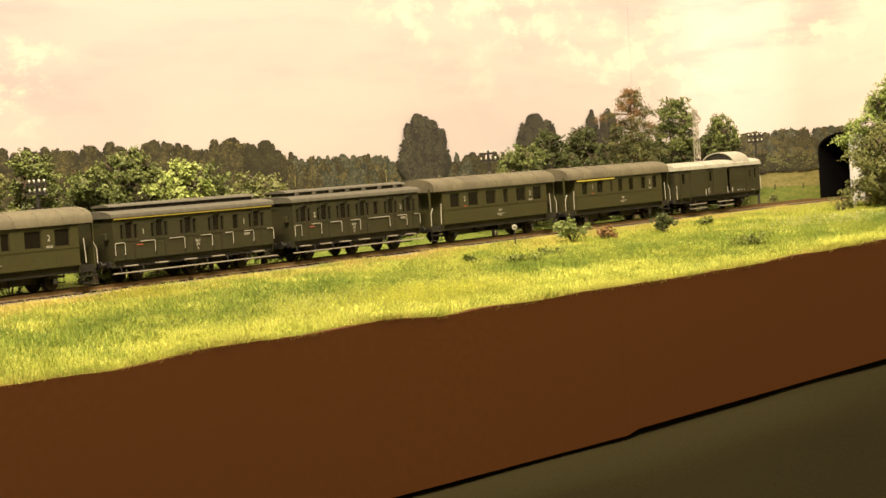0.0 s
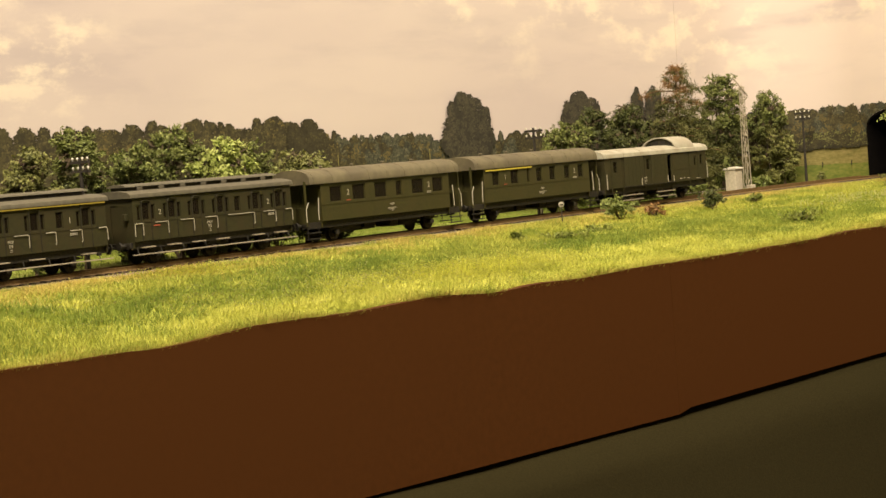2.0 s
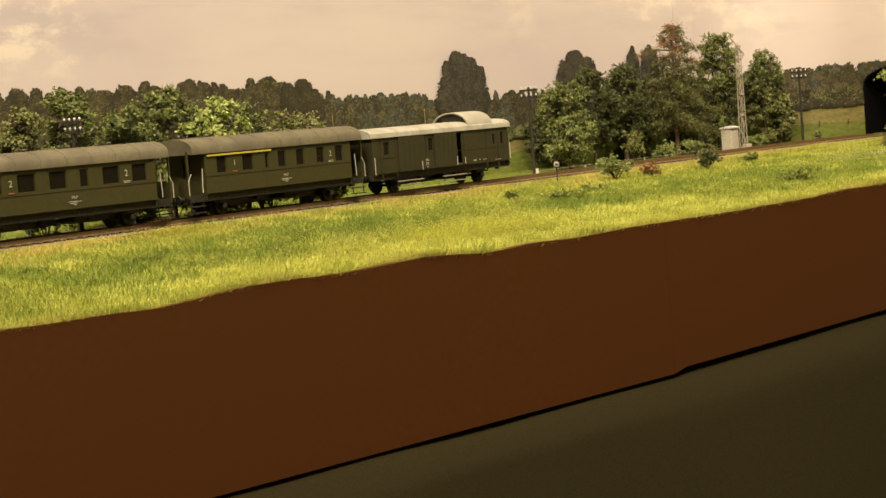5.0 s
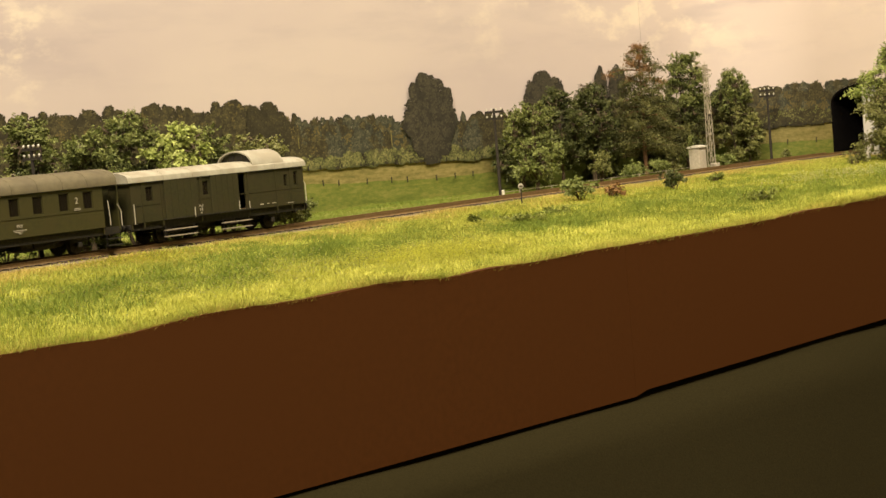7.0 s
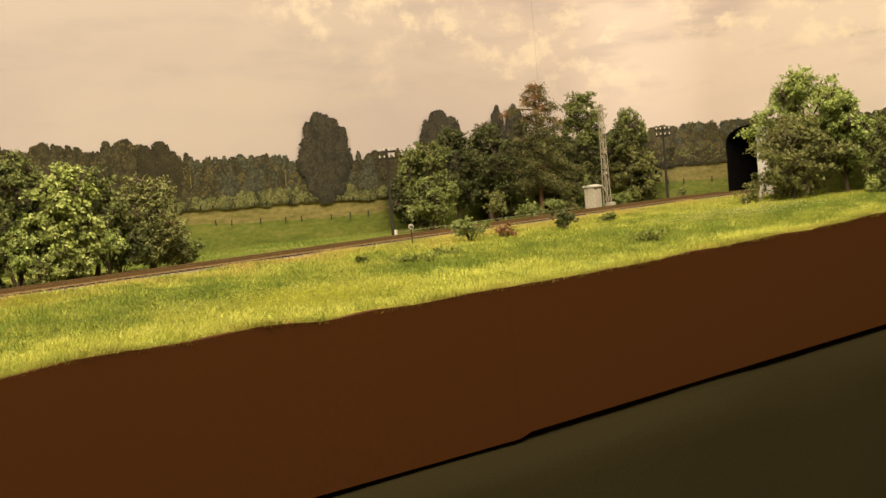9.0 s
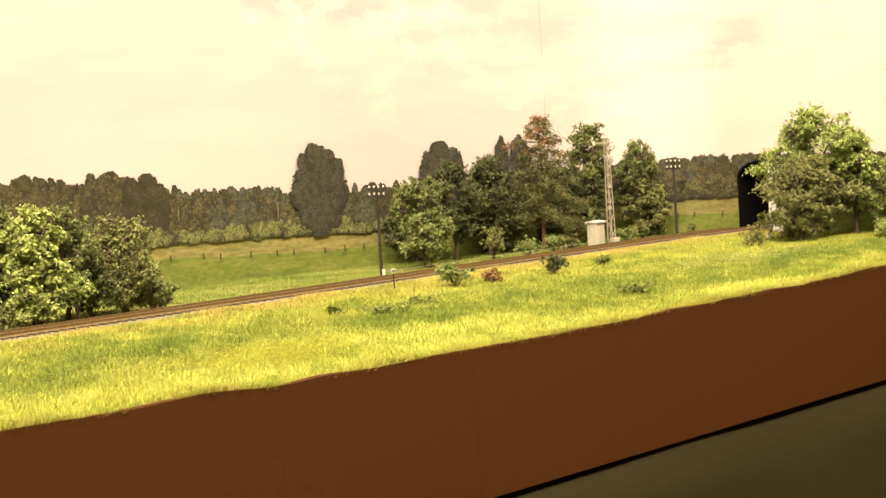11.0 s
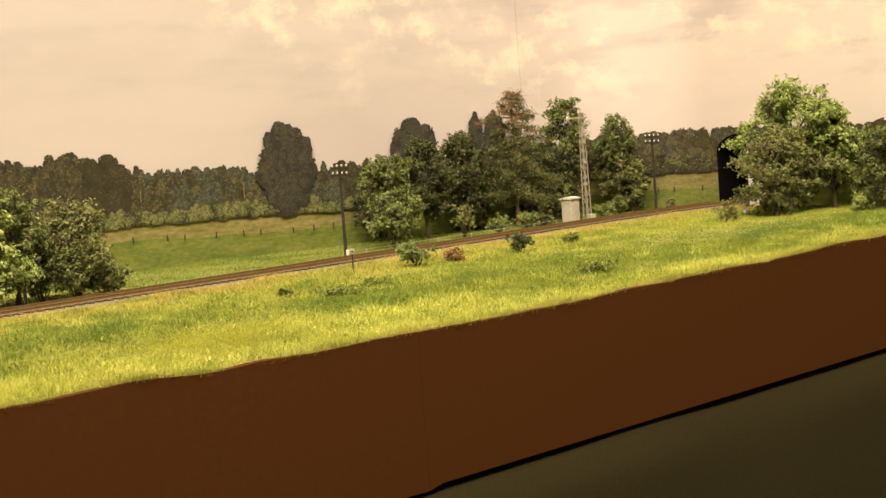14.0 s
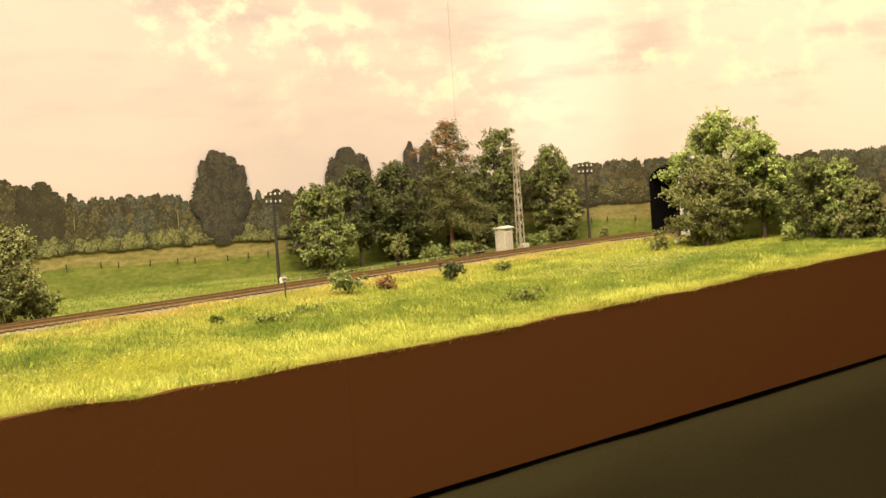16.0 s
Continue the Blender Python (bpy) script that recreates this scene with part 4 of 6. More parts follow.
    shrub(0.156, 0.354, 0.029, 0.0160, LEAF_OLIVE, "olive-green shrub before the copse", 41, 1100, group=low)
    shrub(0.190, 0.348, 0.015, 0.0120, LEAF_FRESH, "low green shrub beside the track", 42, group=low)
    shrub(0.225, 0.352, 0.014, 0.0130, LEAF_FRESH, "low green shrub beside the track", 43, group=low)
    shrub(0.258, 0.362, 0.017, 0.0130, LEAF_OLIVE, "low green shrub beside the hut", 44, group=low)
    shrub(0.309, 0.385, 0.031, 0.0130, LEAF_FRESH, "green shrub behind the signal", 45, 1100, group=low)
    shrub(0.345, 0.376, 0.008, 0.0130, LEAF_FRESH, "low green shrub beside the track", 46, group=low)
    shrub(0.385, 0.392, 0.010, 0.0120, LEAF_OLIVE, "low shrub beside the track", 47, group=low)
    shrub(0.432, 0.372, 0.009, 0.0065, LEAF_OLIVE, "small olive shrub in the back meadow", 48, 350, group=low)
    shrub(-0.197, 0.33, 0.008, 0.0045, LEAF_DARK, "small dark shrub in the back meadow", 49, 260, group=low)
    right = "trees before the opening"
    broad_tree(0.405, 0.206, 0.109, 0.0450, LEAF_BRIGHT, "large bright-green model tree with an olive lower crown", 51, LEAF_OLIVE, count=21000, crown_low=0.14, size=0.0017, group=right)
    broad_tree(0.425, 0.178, 0.0900, 0.0260, LEAF_BRIGHT, "bright-green model tree beside the large one", 60, count=11000, crown_low=0.25, size=0.0017, group=right)
    broad_tree(0.365, 0.194, 0.062, 0.0340, LEAF_OLIVE, "olive-green model tree beside the large one", 52, count=14500, crown_low=0.10, group=right)
    broad_tree(0.428, 0.129, 0.064, 0.0330, LEAF_GREEN, "dark-green model tree near the layout end", 53, LEAF_GREEN, count=11000, crown_low=0.1, group=right)
    broad_tree(0.437, 0.107, 0.062, 0.0185, LEAF_BRIGHT, "bright-green model tree near the layout end", 54, count=7000, crown_low=0.2, group=right)
    broad_tree(0.432, 0.080, 0.041, 0.0215, LEAF_OLIVE, "olive model tree near the layout end", 55, crown_low=0.08, group=right)
    broad_tree(0.437, 0.040, 0.050, 0.0220, LEAF_GREEN, "green model tree near the layout end", 56, crown_low=0.08, group=right)
    shrub(0.400, 0.138, 0.009, 0.0115, LEAF_YELLOW, "yellowish-green shrub under the trees", 57, 900, group=right)
    shrub(0.412, 0.092, 0.022, 0.0190, LEAF_OLIVE, "olive shrub under the trees", 58, 1500, group=right)
    shrub(0.303, 0.197, 0.016, 0.0115, LEAF_OLIVE, "spindly olive shrub before the opening", 59, 650, group=right)
    front = "shrubs in the front meadow"
    shrub(-0.027, 0.198, 0.0125, 0.0135, LEAF_FRESH, "light grey-green shrub in the front meadow", 61, 1500, group=front)
    shrub(0.002, 0.190, 0.005, 0.0095, LEAF_RUST, "rusty red-brown low shrub in the meadow", 62, 420, group=front)
    shrub(0.069, 0.193, 0.007, 0.0100, LEAF_DARK, "dark green leafy shrub in the meadow", 63, 520, 0.0021, group=front)
    shrub(0.137, 0.210, 0.001, 0.0090, WEED, "flat green weed patch in the meadow", 64, 420, group=front)
    shrub(-0.172, 0.150, -0.0035, 0.0080, WEED, "flat green weed patch in the meadow", 65, 420, group=front)
    shrub(-0.150, 0.135, -0.0075, 0.0180, WEED, "flat green weed patch in the meadow", 66, 500, group=front)
    shrub(-0.112, 0.142, -0.0072, 0.0150, WEED, "flat green weed patch in the meadow", 67, 420, group=front)
    shrub(0.02, 0.075, -0.0065, 0.0200, WEED, "flat green weed patch in the meadow", 68, 600, group=front)


build_plants()


def blades(name, material, count, spot, low, high, label, width=0.00019, seed=3):
    rnd = np.random.default_rng(seed)
    pts = spot(rnd, count)
    n = len(pts)
    h = 0.88 * rnd.uniform(low, high, n) * pts[:, 3]
    a, lean, la = rnd.uniform(0, math.tau, n), rnd.uniform(0.0, 1.15, n), rnd.uniform(0, math.tau, n)
    w = width * rnd.uniform(0.7, 1.5, n)
    base = pts[:, :3]
    side = np.stack([np.cos(a) * w, np.sin(a) * w, np.zeros(n)], 1)
    tip = base + np.stack([np.cos(la) * lean * h, np.sin(la) * lean * h, h], 1)
    verts = np.stack([base - side, base + side, tip], 1).reshape(-1, 3)
    mesh = bpy.data.meshes.new(name)
    mesh.vertices.add(3 * n)
    mesh.vertices.foreach_set("co", verts.ravel())
    mesh.loops.add(3 * n)
    mesh.loops.foreach_set("vertex_index", np.arange(3 * n))
    mesh.polygons.add(n)
    mesh.polygons.foreach_set("loop_start", np.arange(0, 3 * n, 3))
    mesh.polygons.foreach_set("loop_total", np.full(n, 3))
    mesh.update()
    mesh.materials.append(material)
    return tagged(new(name, mesh), label, "grass", kind="stuff")


# heights of the ground on a grid, to set many blades quickly
GX0, GX1, GN = -0.80, END, 320
GY0, GY1, GM = -0.05, BACK, 130
GRID = np.array([[ground_z(GX0 + (GX1 - GX0) * i / GN, GY0 + (GY1 - GY0) * j / GM) for j in range(GM + 1)] for i in range(GN + 1)])


def heights(x, y):
    i = np.clip((x - GX0) / (GX1 - GX0) * GN, 0, GN - 0.001)
    j = np.clip((y - GY0) / (GY1 - GY0) * GM, 0, GM - 0.001)
    a, b = i.astype(int), j.astype(int)
    u, v = i - a, j - b
    return GRID[a, b] * (1 - u) * (1 - v) + GRID[a + 1, b] * u * (1 - v) + GRID[a, b + 1] * (1 - u) * v + GRID[a + 1, b + 1] * u * v


def line_y(x):
    return TRACK_Y + TRACK_SLOPE * x - np.where(x > 0.30, 0.55 * (x - 0.30) ** 2, 0.0)


def patchy(x, y, k):
    return 0.5 + 0.25 * np.sin(x * 31 * k + 3 * np.sin(y * 17 * k)) + 0.25 * np.sin(y * 43 * k + 2.5 * np.sin(x * 23 * k))


def front_spot(rnd, n):
    x = rnd.uniform(-0.78, END - 0.004, n)
    f = np.where(x > -0.65, 0.0, TRACK_SLOPE * (x + 0.65))
    y = f - 0.001 + (line_y(x) - 0.0225 - f) * rnd.uniform(0, 1, n)
    return np.stack([x, y, heights(x, np.maximum(y, f + 0.002)) - 0.0004, 0.65 + 0.7 * patchy(x, y, 1.0)], 1)


def edge_spot(rnd, n):
    x = rnd.uniform(-0.78, END - 0.004, n)
    f = np.where(x > -0.65, 0.0, TRACK_SLOPE * (x + 0.65))
    y = f - 0.003 + np.abs(rnd.normal(0, 0.008, n))
    return np.stack([x, y, heights(x, np.maximum(y, f + 0.002)) - 0.0003, 0.6 + 0.8 * patchy(x, y, 2.1)], 1)


def tuft_spot(k, reach):
    """Clusters of blades: k tufts scattered over the front meadow."""
    def spot(rnd, n):
        cx = rnd.uniform(-0.78, END - 0.01, k)
        f = np.where(cx > -0.65, 0.0, TRACK_SLOPE * (cx + 0.65))
        cy = f + 0.002 + (line_y(cx) - 0.028 - f) * rnd.uniform(0, 1, k)
        tall = rnd.uniform(0.5, 1.25, k)
        i = rnd.integers(0, k, n)
        x, y = cx[i] + rnd.normal(0, reach, n), cy[i] + rnd.normal(0, reach * 0.7, n)
        keep = (y > np.where(x > -0.65, 0.0, TRACK_SLOPE * (x + 0.65))) & (y < line_y(x) - 0.023) & (x < END - 0.004)
        x, y, i = x[keep], y[keep], i[keep]
        return np.stack([x, y, heights(x, y) - 0.0004, tall[i]], 1)
    return spot


def zone_spot(zones):
    """Blades gathered in soft zones (x, y, spread in x, spread in y, share)."""
    def spot(rnd, n):
        z = np.array(zones)
        i = rnd.choice(len(z), n, p=z[:, 4] / z[:, 4].sum())
        x = z[i, 0] + z[i, 2] * rnd.normal(0, 1, n)
        y = z[i, 1] + z[i, 3] * rnd.normal(0, 1, n)
        keep = (y > np.where(x > -0.65, 0.0, TRACK_SLOPE * (x + 0.65))) & (y < line_y(x) - 0.023) & (x < END - 0.004) & (rnd.uniform(0, 1, n) < 0.25 + 1.1 * patchy(x, y, 2.6))
        x, y = x[keep], y[keep]
        return np.stack([x, y, heights(x, y) - 0.0004, 0.7 + 0.5 * patchy(x, y, 2.0)], 1)
    return spot


BRIGHT_ZONES = ((-0.285, 0.058, 0.050, 0.020, 3), (-0.43, 0.030, 0.05, 0.015, 2), (-0.20, 0.020, 0.06, 0.010, 1.2), (-0.56, 0.02, 0.05, 0.02, 1.2), (-0.12, 0.06, 0.03, 0.012, 0.5), (0.03, 0.03, 0.05, 0.012, 0.6))
GREEN_ZONES = ((-0.33, 0.118, 0.06, 0.020, 2), (-0.47, 0.085, 0.06, 0.018, 1.6), (-0.13, 0.112, 0.07, 0.020, 2.2), (0.03, 0.125, 0.05, 0.022, 1.2), (0.17, 0.085, 0.06, 0.020, 1.6), (0.30, 0.10, 0.06, 0.024, 2.0),
               (0.39, 0.075, 0.04, 0.030, 1.6), (-0.02, 0.055, 0.03, 0.012, 0.7), (-0.60, 0.06, 0.05, 0.03, 1.2))


def dry_spot(rnd, n):
    x = rnd.uniform(-0.78, END - 0.004, n)
    y = line_y(x) - np.where(x > -0.32, 0.0148, 0.0185) - np.abs(rnd.normal(0, 0.026, n))
    keep = (y > 0.03) & (rnd.uniform(0, 1, n) < 0.35 + 0.65 * patchy(x, y, 1.3))
    x, y = x[keep], y[keep]
    return np.stack([x, y, heights(x, y) - 0.0004, 0.6 + 0.6 * patchy(x, y, 1.7)], 1)


def back_spot(rnd, n):
    x = rnd.uniform(-0.78, END - 0.004, n)
    y = line_y(x) + 0.022 + (BACK - 0.001 - line_y(x) - 0.022) * rnd.uniform(0, 1, n)
    keep = y < BACK - 0.001
    x, y = x[keep], y[keep]
    return np.stack([x, y, heights(x, y) - 0.0004, 0.6 + 0.6 * patchy(x, y, 1.2)], 1)


def flower_spot(rnd, n):
    x = np.concatenate([rnd.normal(-0.285, 0.035, n // 2), rnd.uniform(-0.6, 0.35, n // 12), rnd.normal(-0.42, 0.02, n // 8)])
    y = np.concatenate([rnd.normal(0.060, 0.015, n // 2), rnd.uniform(0.02, 0.2, n // 12), rnd.normal(0.16, 0.012, n // 8)])
    keep = (y > 0.004) & (y < line_y(x) - 0.03)
    x, y = x[keep], y[keep]
    return np.stack([x, y, heights(x, y), np.ones(len(x))], 1)


def white_spot(rnd, n):
    x = np.concatenate([rnd.normal(0.20, 0.05, n // 2), rnd.normal(-0.40, 0.08, n // 2)])
    y = np.concatenate([rnd.normal(0.13, 0.02, n // 2), rnd.normal(0.07, 0.02, n // 2)])
    keep = (y > 0.004) & (y < line_y(x) - 0.03)
    x, y = x[keep], y[keep]
    return np.stack([x, y, heights(x, y), np.ones(len(x))], 1)


def heads(name, material, count, spot, label, seed, lift=(0.0026, 0.0050), size=0.0006):
    rnd = np.random.default_rng(seed)
    pts = spot(rnd, count)
    verts, faces = [], []
    for x, y, z, _ in pts:
        c = Vector((x, y, z + rnd.uniform(*lift)))
        s = size * rnd.uniform(0.6, 1.3)
        b = len(verts)
        verts += [c + Vector(d) * s for d in ((1, 0, 0), (-0.5, 0.8, 0.3), (-0.5, -0.8, 0.3), (0, 0, -0.8))]
        faces += [(b, b + 1, b + 2), (b, b + 3, b + 1), (b + 1, b + 3, b + 2), (b + 2, b + 3, b)]
    return tagged(raw(name, verts, faces, material), label, "flowers", kind="stuff")


def build_meadow():
    blades("meadow_grass", GRASS, 300000, front_spot, 0.0018, 0.0040, "bright yellow-green static grass of the front meadow", seed=3)
    blades("deep_grass_tufts", GRASS_DEEP, 60000, tuft_spot(420, 0.0065), 0.0026, 0.0052, "deep green grass tufts in the front meadow", seed=14)
    blades("green_grass_patches", GRASS_DEEP, 185000, zone_spot(GREEN_ZONES), 0.0024, 0.0050, "fresh green grass patches in the front meadow", seed=16)
    blades("pale_grass_tufts", GRASS_PALE, 30000, tuft_spot(300, 0.0060), 0.0030, 0.0056, "pale yellow grass tufts in the front meadow", seed=15)
    blades("yellow_grass_patches", GRASS_PALE, 90000, zone_spot(BRIGHT_ZONES), 0.0028, 0.0054, "lime-yellow grass patches in the front meadow", seed=17)
    blades("edge_grass", GRASS, 60000, edge_spot, 0.0030, 0.0064, "yellow-green grass tufts along the fascia edge", seed=4)
    blades("dry_grass", GRASS_DRY, 150000, dry_spot, 0.0022, 0.0046, "straw-coloured dry grass beside the track", seed=5)
    blades("dry_edge_grass", GRASS_DRY, 30000, edge_spot, 0.0026, 0.0052, "straw-coloured grass along the fascia edge", seed=9)
    blades("dry_rim_grass", GRASS_DRY, 26000, zone_spot(((0.03, 0.002, 0.09, 0.004, 1), (0.22, 0.003, 0.10, 0.005, 1.6), (-0.45, 0.002, 0.08, 0.003, 0.6))), 0.0022, 0.0046, "short straw-coloured grass on the rim of the meadow", seed=19)
    blades("back_meadow_grass", GRASS_BACK, 110000, back_spot, 0.0018, 0.0036, "darker green grass of the meadow behind the track", seed=6)
    heads("yellow_flowers", FLOWER, 7000, flower_spot, "yellow flower heads scattered in the front meadow", 7)
    heads("white_flowers", FLOWER_WHITE, 1600, white_spot, "pale flower heads scattered in the front meadow", 8)


build_meadow()


# ---- lineside things ----
def telegraph_pole(x, y, height, label):
    z0 = ground_z(x, y) - 0.001
    h = height - z0
    root = thing("telegraph_pole", Matrix.Translation((x, y, z0)) @ Matrix.Rotation(TURN, 4, "Z"), label, "telegraph pole", "telegraph poles")
    bm = bmesh.new()
    rod(bm, (0, 0, 0), (0, 0, h), 0.00135, 0.00095, 10)
    part("post", bm, POLE, root)
    for k in range(2):
        z = h - 0.0025 - 0.0055 * k
        bm = bmesh.new()
        box(bm, 0, -0.0012, z, 0.0012, 0.0010, 0.0012)
        box(bm, 0, 0, z, 0.0016, 0.0170, 0.0017)
        part("crossarm", bm, POLE, root)
        for j in range(4):
            y1 = -0.0072 + 0.0048 * j
            bm = bmesh.new()
            rod(bm, (0, y1, z), (0, y1, z + 0.0016), 0.0003, 0.0003, 6)
            bmesh.ops.create_uvsphere(bm, u_segments=8, v_segments=6, radius=0.00074, matrix=Matrix.Translation((0, y1, z + 0.0020)) @ Matrix.Diagonal((1, 1, 1.3, 1)))
            part("insulator", bm, INSULATOR, root, smooth_angle=60)
    return root


def signal():
    """Semaphore on a lattice mast; the arm turns on its pivot."""
    x, y = 0.3075, 0.3590
    z0 = ground_z(x, y)
    top = 0.091
    root = thing("semaphore_signal", Matrix.Translation((x, y, z0)) @ Matrix.Rotation(TURN, 4, "Z"), "grey lattice-mast semaphore signal beside the track", "railway signal")
    h = top - z0
    w0, w1 = 0.0026, 0.0015
    for sx, sy in ((-1, -1), (1, -1), (1, 1), (-1, 1)):
        bm = bmesh.new()
        rod(bm, (sx * w0, sy * w0, 0), (sx * w1, sy * w1, h), 0.00042, 0.00034, 5)
        part("corner_angle", bm, SIGNAL_GREY, root)
    n = 13
    for k in range(n):
        za, zb = h * k / n, h * (k + 1) / n
        wa, wb = w0 + (w1 - w0) * k / n, w0 + (w1 - w0) * (k + 1) / n
        bm = bmesh.new()
        s = 1 if k % 2 else -1
        for face in range(4):
            r = Matrix.Rotation(face * math.pi / 2, 4, "Z")
            rod(bm, r @ Vector((-s * wa, -wa, za)), r @ Vector((s * wb, -wb, zb)), 0.00024, 0.00024, 4)
        part("lattice_brace", bm, SIGNAL_GREY, root)
    bm = bmesh.new()
    box(bm, 0, 0, h + 0.0006, 0.0042, 0.0042, 0.0012, bevel=0.0003)
    rod(bm, (0, 0, h), (0, 0, h + 0.004), 0.0004, 0.0002, 6)
    part("cap", bm, SIGNAL_GREY, root)
    bm = bmesh.new()
    box(bm, 0.003, -0.002, 0.0035, 0.0065, 0.0055, 0.007, bevel=0.0004)
    part("drive_box", bm, CONCRETE, root, "small grey drive box at the foot")
    for z in (0.35, 0.55, 0.74):
        bm = bmesh.new()
        box(bm, -0.0028, -0.0028, h * z, 0.0030, 0.0016, 0.0022, bevel=0.0003)
        part("bracket", bm, SIGNAL_GREY, root)
    bm = bmesh.new()
    rod(bm, (0.0032, -0.0014, 0.004), (0.0022, -0.0014, h * 0.96), 0.0002, 0.0002, 5)
    part("pull_wire", bm, FRAME_BLACK, root)
    bm = bmesh.new()
    box(bm, -0.0110, 0, 0, 0.0225, 0.0006, 0.0014, bevel=0.0002)
    box(bm, 0.003, 0, 0, 0.006, 0.0006, 0.0014)
    arm = part("signal_arm", bm, SIGNAL_GREY, root, "slim grey signal arm with a round white disc end")
    bm = bmesh.new()
    bmesh.ops.create_cone(bm, cap_ends=True, segments=16, radius1=0.0013, radius2=0.0013, depth=0.0004, matrix=Matrix.Translation((-0.0230, -0.0007, 0)) @ Matrix.Rotation(math.pi / 2, 4, "X"))
    part("disc_centre", bm, SIGNAL_GREY, arm)
    bm = bmesh.new()
    bmesh.ops.create_cone(bm, cap_ends=True, segments=18, radius1=0.0021, radius2=0.0021, depth=0.0009, matrix=Matrix.Translation((-0.0230, 0, 0)) @ Matrix.Rotation(math.pi / 2, 4, "X"))
    part("disc", bm, INSULATOR, arm, "round white disc")
    return arm, h


def hut():
    x, y = 0.276, 0.3480
    z0 = ground_z(x, y)
    root = thing("relay_hut", Matrix.Translation((x, y, z0)) @ Matrix.Rotation(TURN, 4, "Z"), "small pale concrete lineside hut beside the track", "lineside hut")
    h = 0.0178 - z0
    bm = bmesh.new()
    box(bm, 0, 0, h / 2, 0.0118, 0.0110, h, bevel=0.0004)
    part("wall", bm, CONCRETE, root)
    bm = bmesh.new()
    extrude_profile(bm, [(-0.0066, h), (0.0066, h), (0.0066, h + 0.0011), (0, h + 0.0022), (-0.0066, h + 0.0011)], -0.0070, 0.0070)
    part("roof", bm, CONCRETE_ROOF, root, "pale concrete roof slab")
    bm = bmesh.new()
    box(bm, 0.0005, -0.0056, h * 0.46, 0.0066, 0.0006, h * 0.82, bevel=0.0002)
    part("door", bm, CONCRETE, root)


def marker():
    x, y = -0.069, 0.216
    z0 = ground_z(x, y) - 0.0005
    root = thing("track_marker", Matrix.Translation((x, y, z0)), "small round white marker on a thin post", "marker post")
    h = 0.0088 - z0
    bm = bmesh.new()
    rod(bm, (0, 0, 0), (0, 0, h), 0.0005, 0.0004, 7)
    part("post", bm, POLE, root)
    bm = bmesh.new()
    turn = Matrix.Translation((-0.0004, -0.0005, h)) @ Matrix.Rotation(math.radians(-40), 4, "Z") @ Matrix.Rotation(math.pi / 2, 4, "X")
    bmesh.ops.create_cone(bm, cap_ends=True, segments=18, radius1=0.0020, radius2=0.0020, depth=0.0006, matrix=turn)
    disc = part("disc", bm, LETTER, root, "round white disc")
    bm = bmesh.new()
    box(bm, -0.0008, -0.0012, h, 0.0024, 0.0005, 0.0007, Matrix.Rotation(math.radians(-40), 4, "Z"))
    part("dark_bar", bm, FRAME_BLACK, disc)
    # white-banded stone at the foot of the pole
    bm = bmesh.new()
    x, y = -0.004, 0.3055
    box(bm, x, y, ground_z(x, y) + 0.0038, 0.0022, 0.0018, 0.0080, bevel=0.0004)
    tagged(finish("distance_stone", bm, INSULATOR), "small white distance stone beside the pole", "distance stone")
    bm = bmesh.new()
    x, y = 0.380, 0.239
    box(bm, x, y, ground_z(x, y) + 0.003, 0.0035, 0.003, 0.0065, bevel=0.0005)
    tagged(finish("distance_stone", bm, INSULATOR), "small white stone in the grass by the opening", "distance stone")


def low_wire():
    """Signal wire on short posts along the far side of the line."""
    root = thing("wire_line", Matrix(), "thin signal wire on short posts behind the track", "signal wire")
    s = 0.02
    while s < 0.30:
        p = along(s, 0.024).translation
        z = ground_z(p.x, p.y)
        bm = bmesh.new()
        rod(bm, (p.x, p.y, z - 0.001), (p.x, p.y, z + 0.0065), 0.0004, 0.0004, 6)
        part("post", bm, SIGNAL_GREY, root)
        s += 0.042
    a, b = along(0.0, 0.024, 0.001).translation, along(0.29, 0.024, 0.001).translation
    bm = bmesh.new()
    rod(bm, a, b, 0.00015, 0.00015, 5)
    part("wire", bm, SIGNAL_GREY, root)


telegraph_pole(-0.4406, 0.238, 0.0654, "dark telegraph pole with two crossarms and white insulators")
telegraph_pole(0.0, 0.313, 0.0665, "dark telegraph pole with two crossarms and white insulators")
telegraph_pole(0.425, 0.384, 0.0668, "dark telegraph pole with two crossarms and white insulators")
ARM, MAST = signal()
hut()
marker()
low_wire()


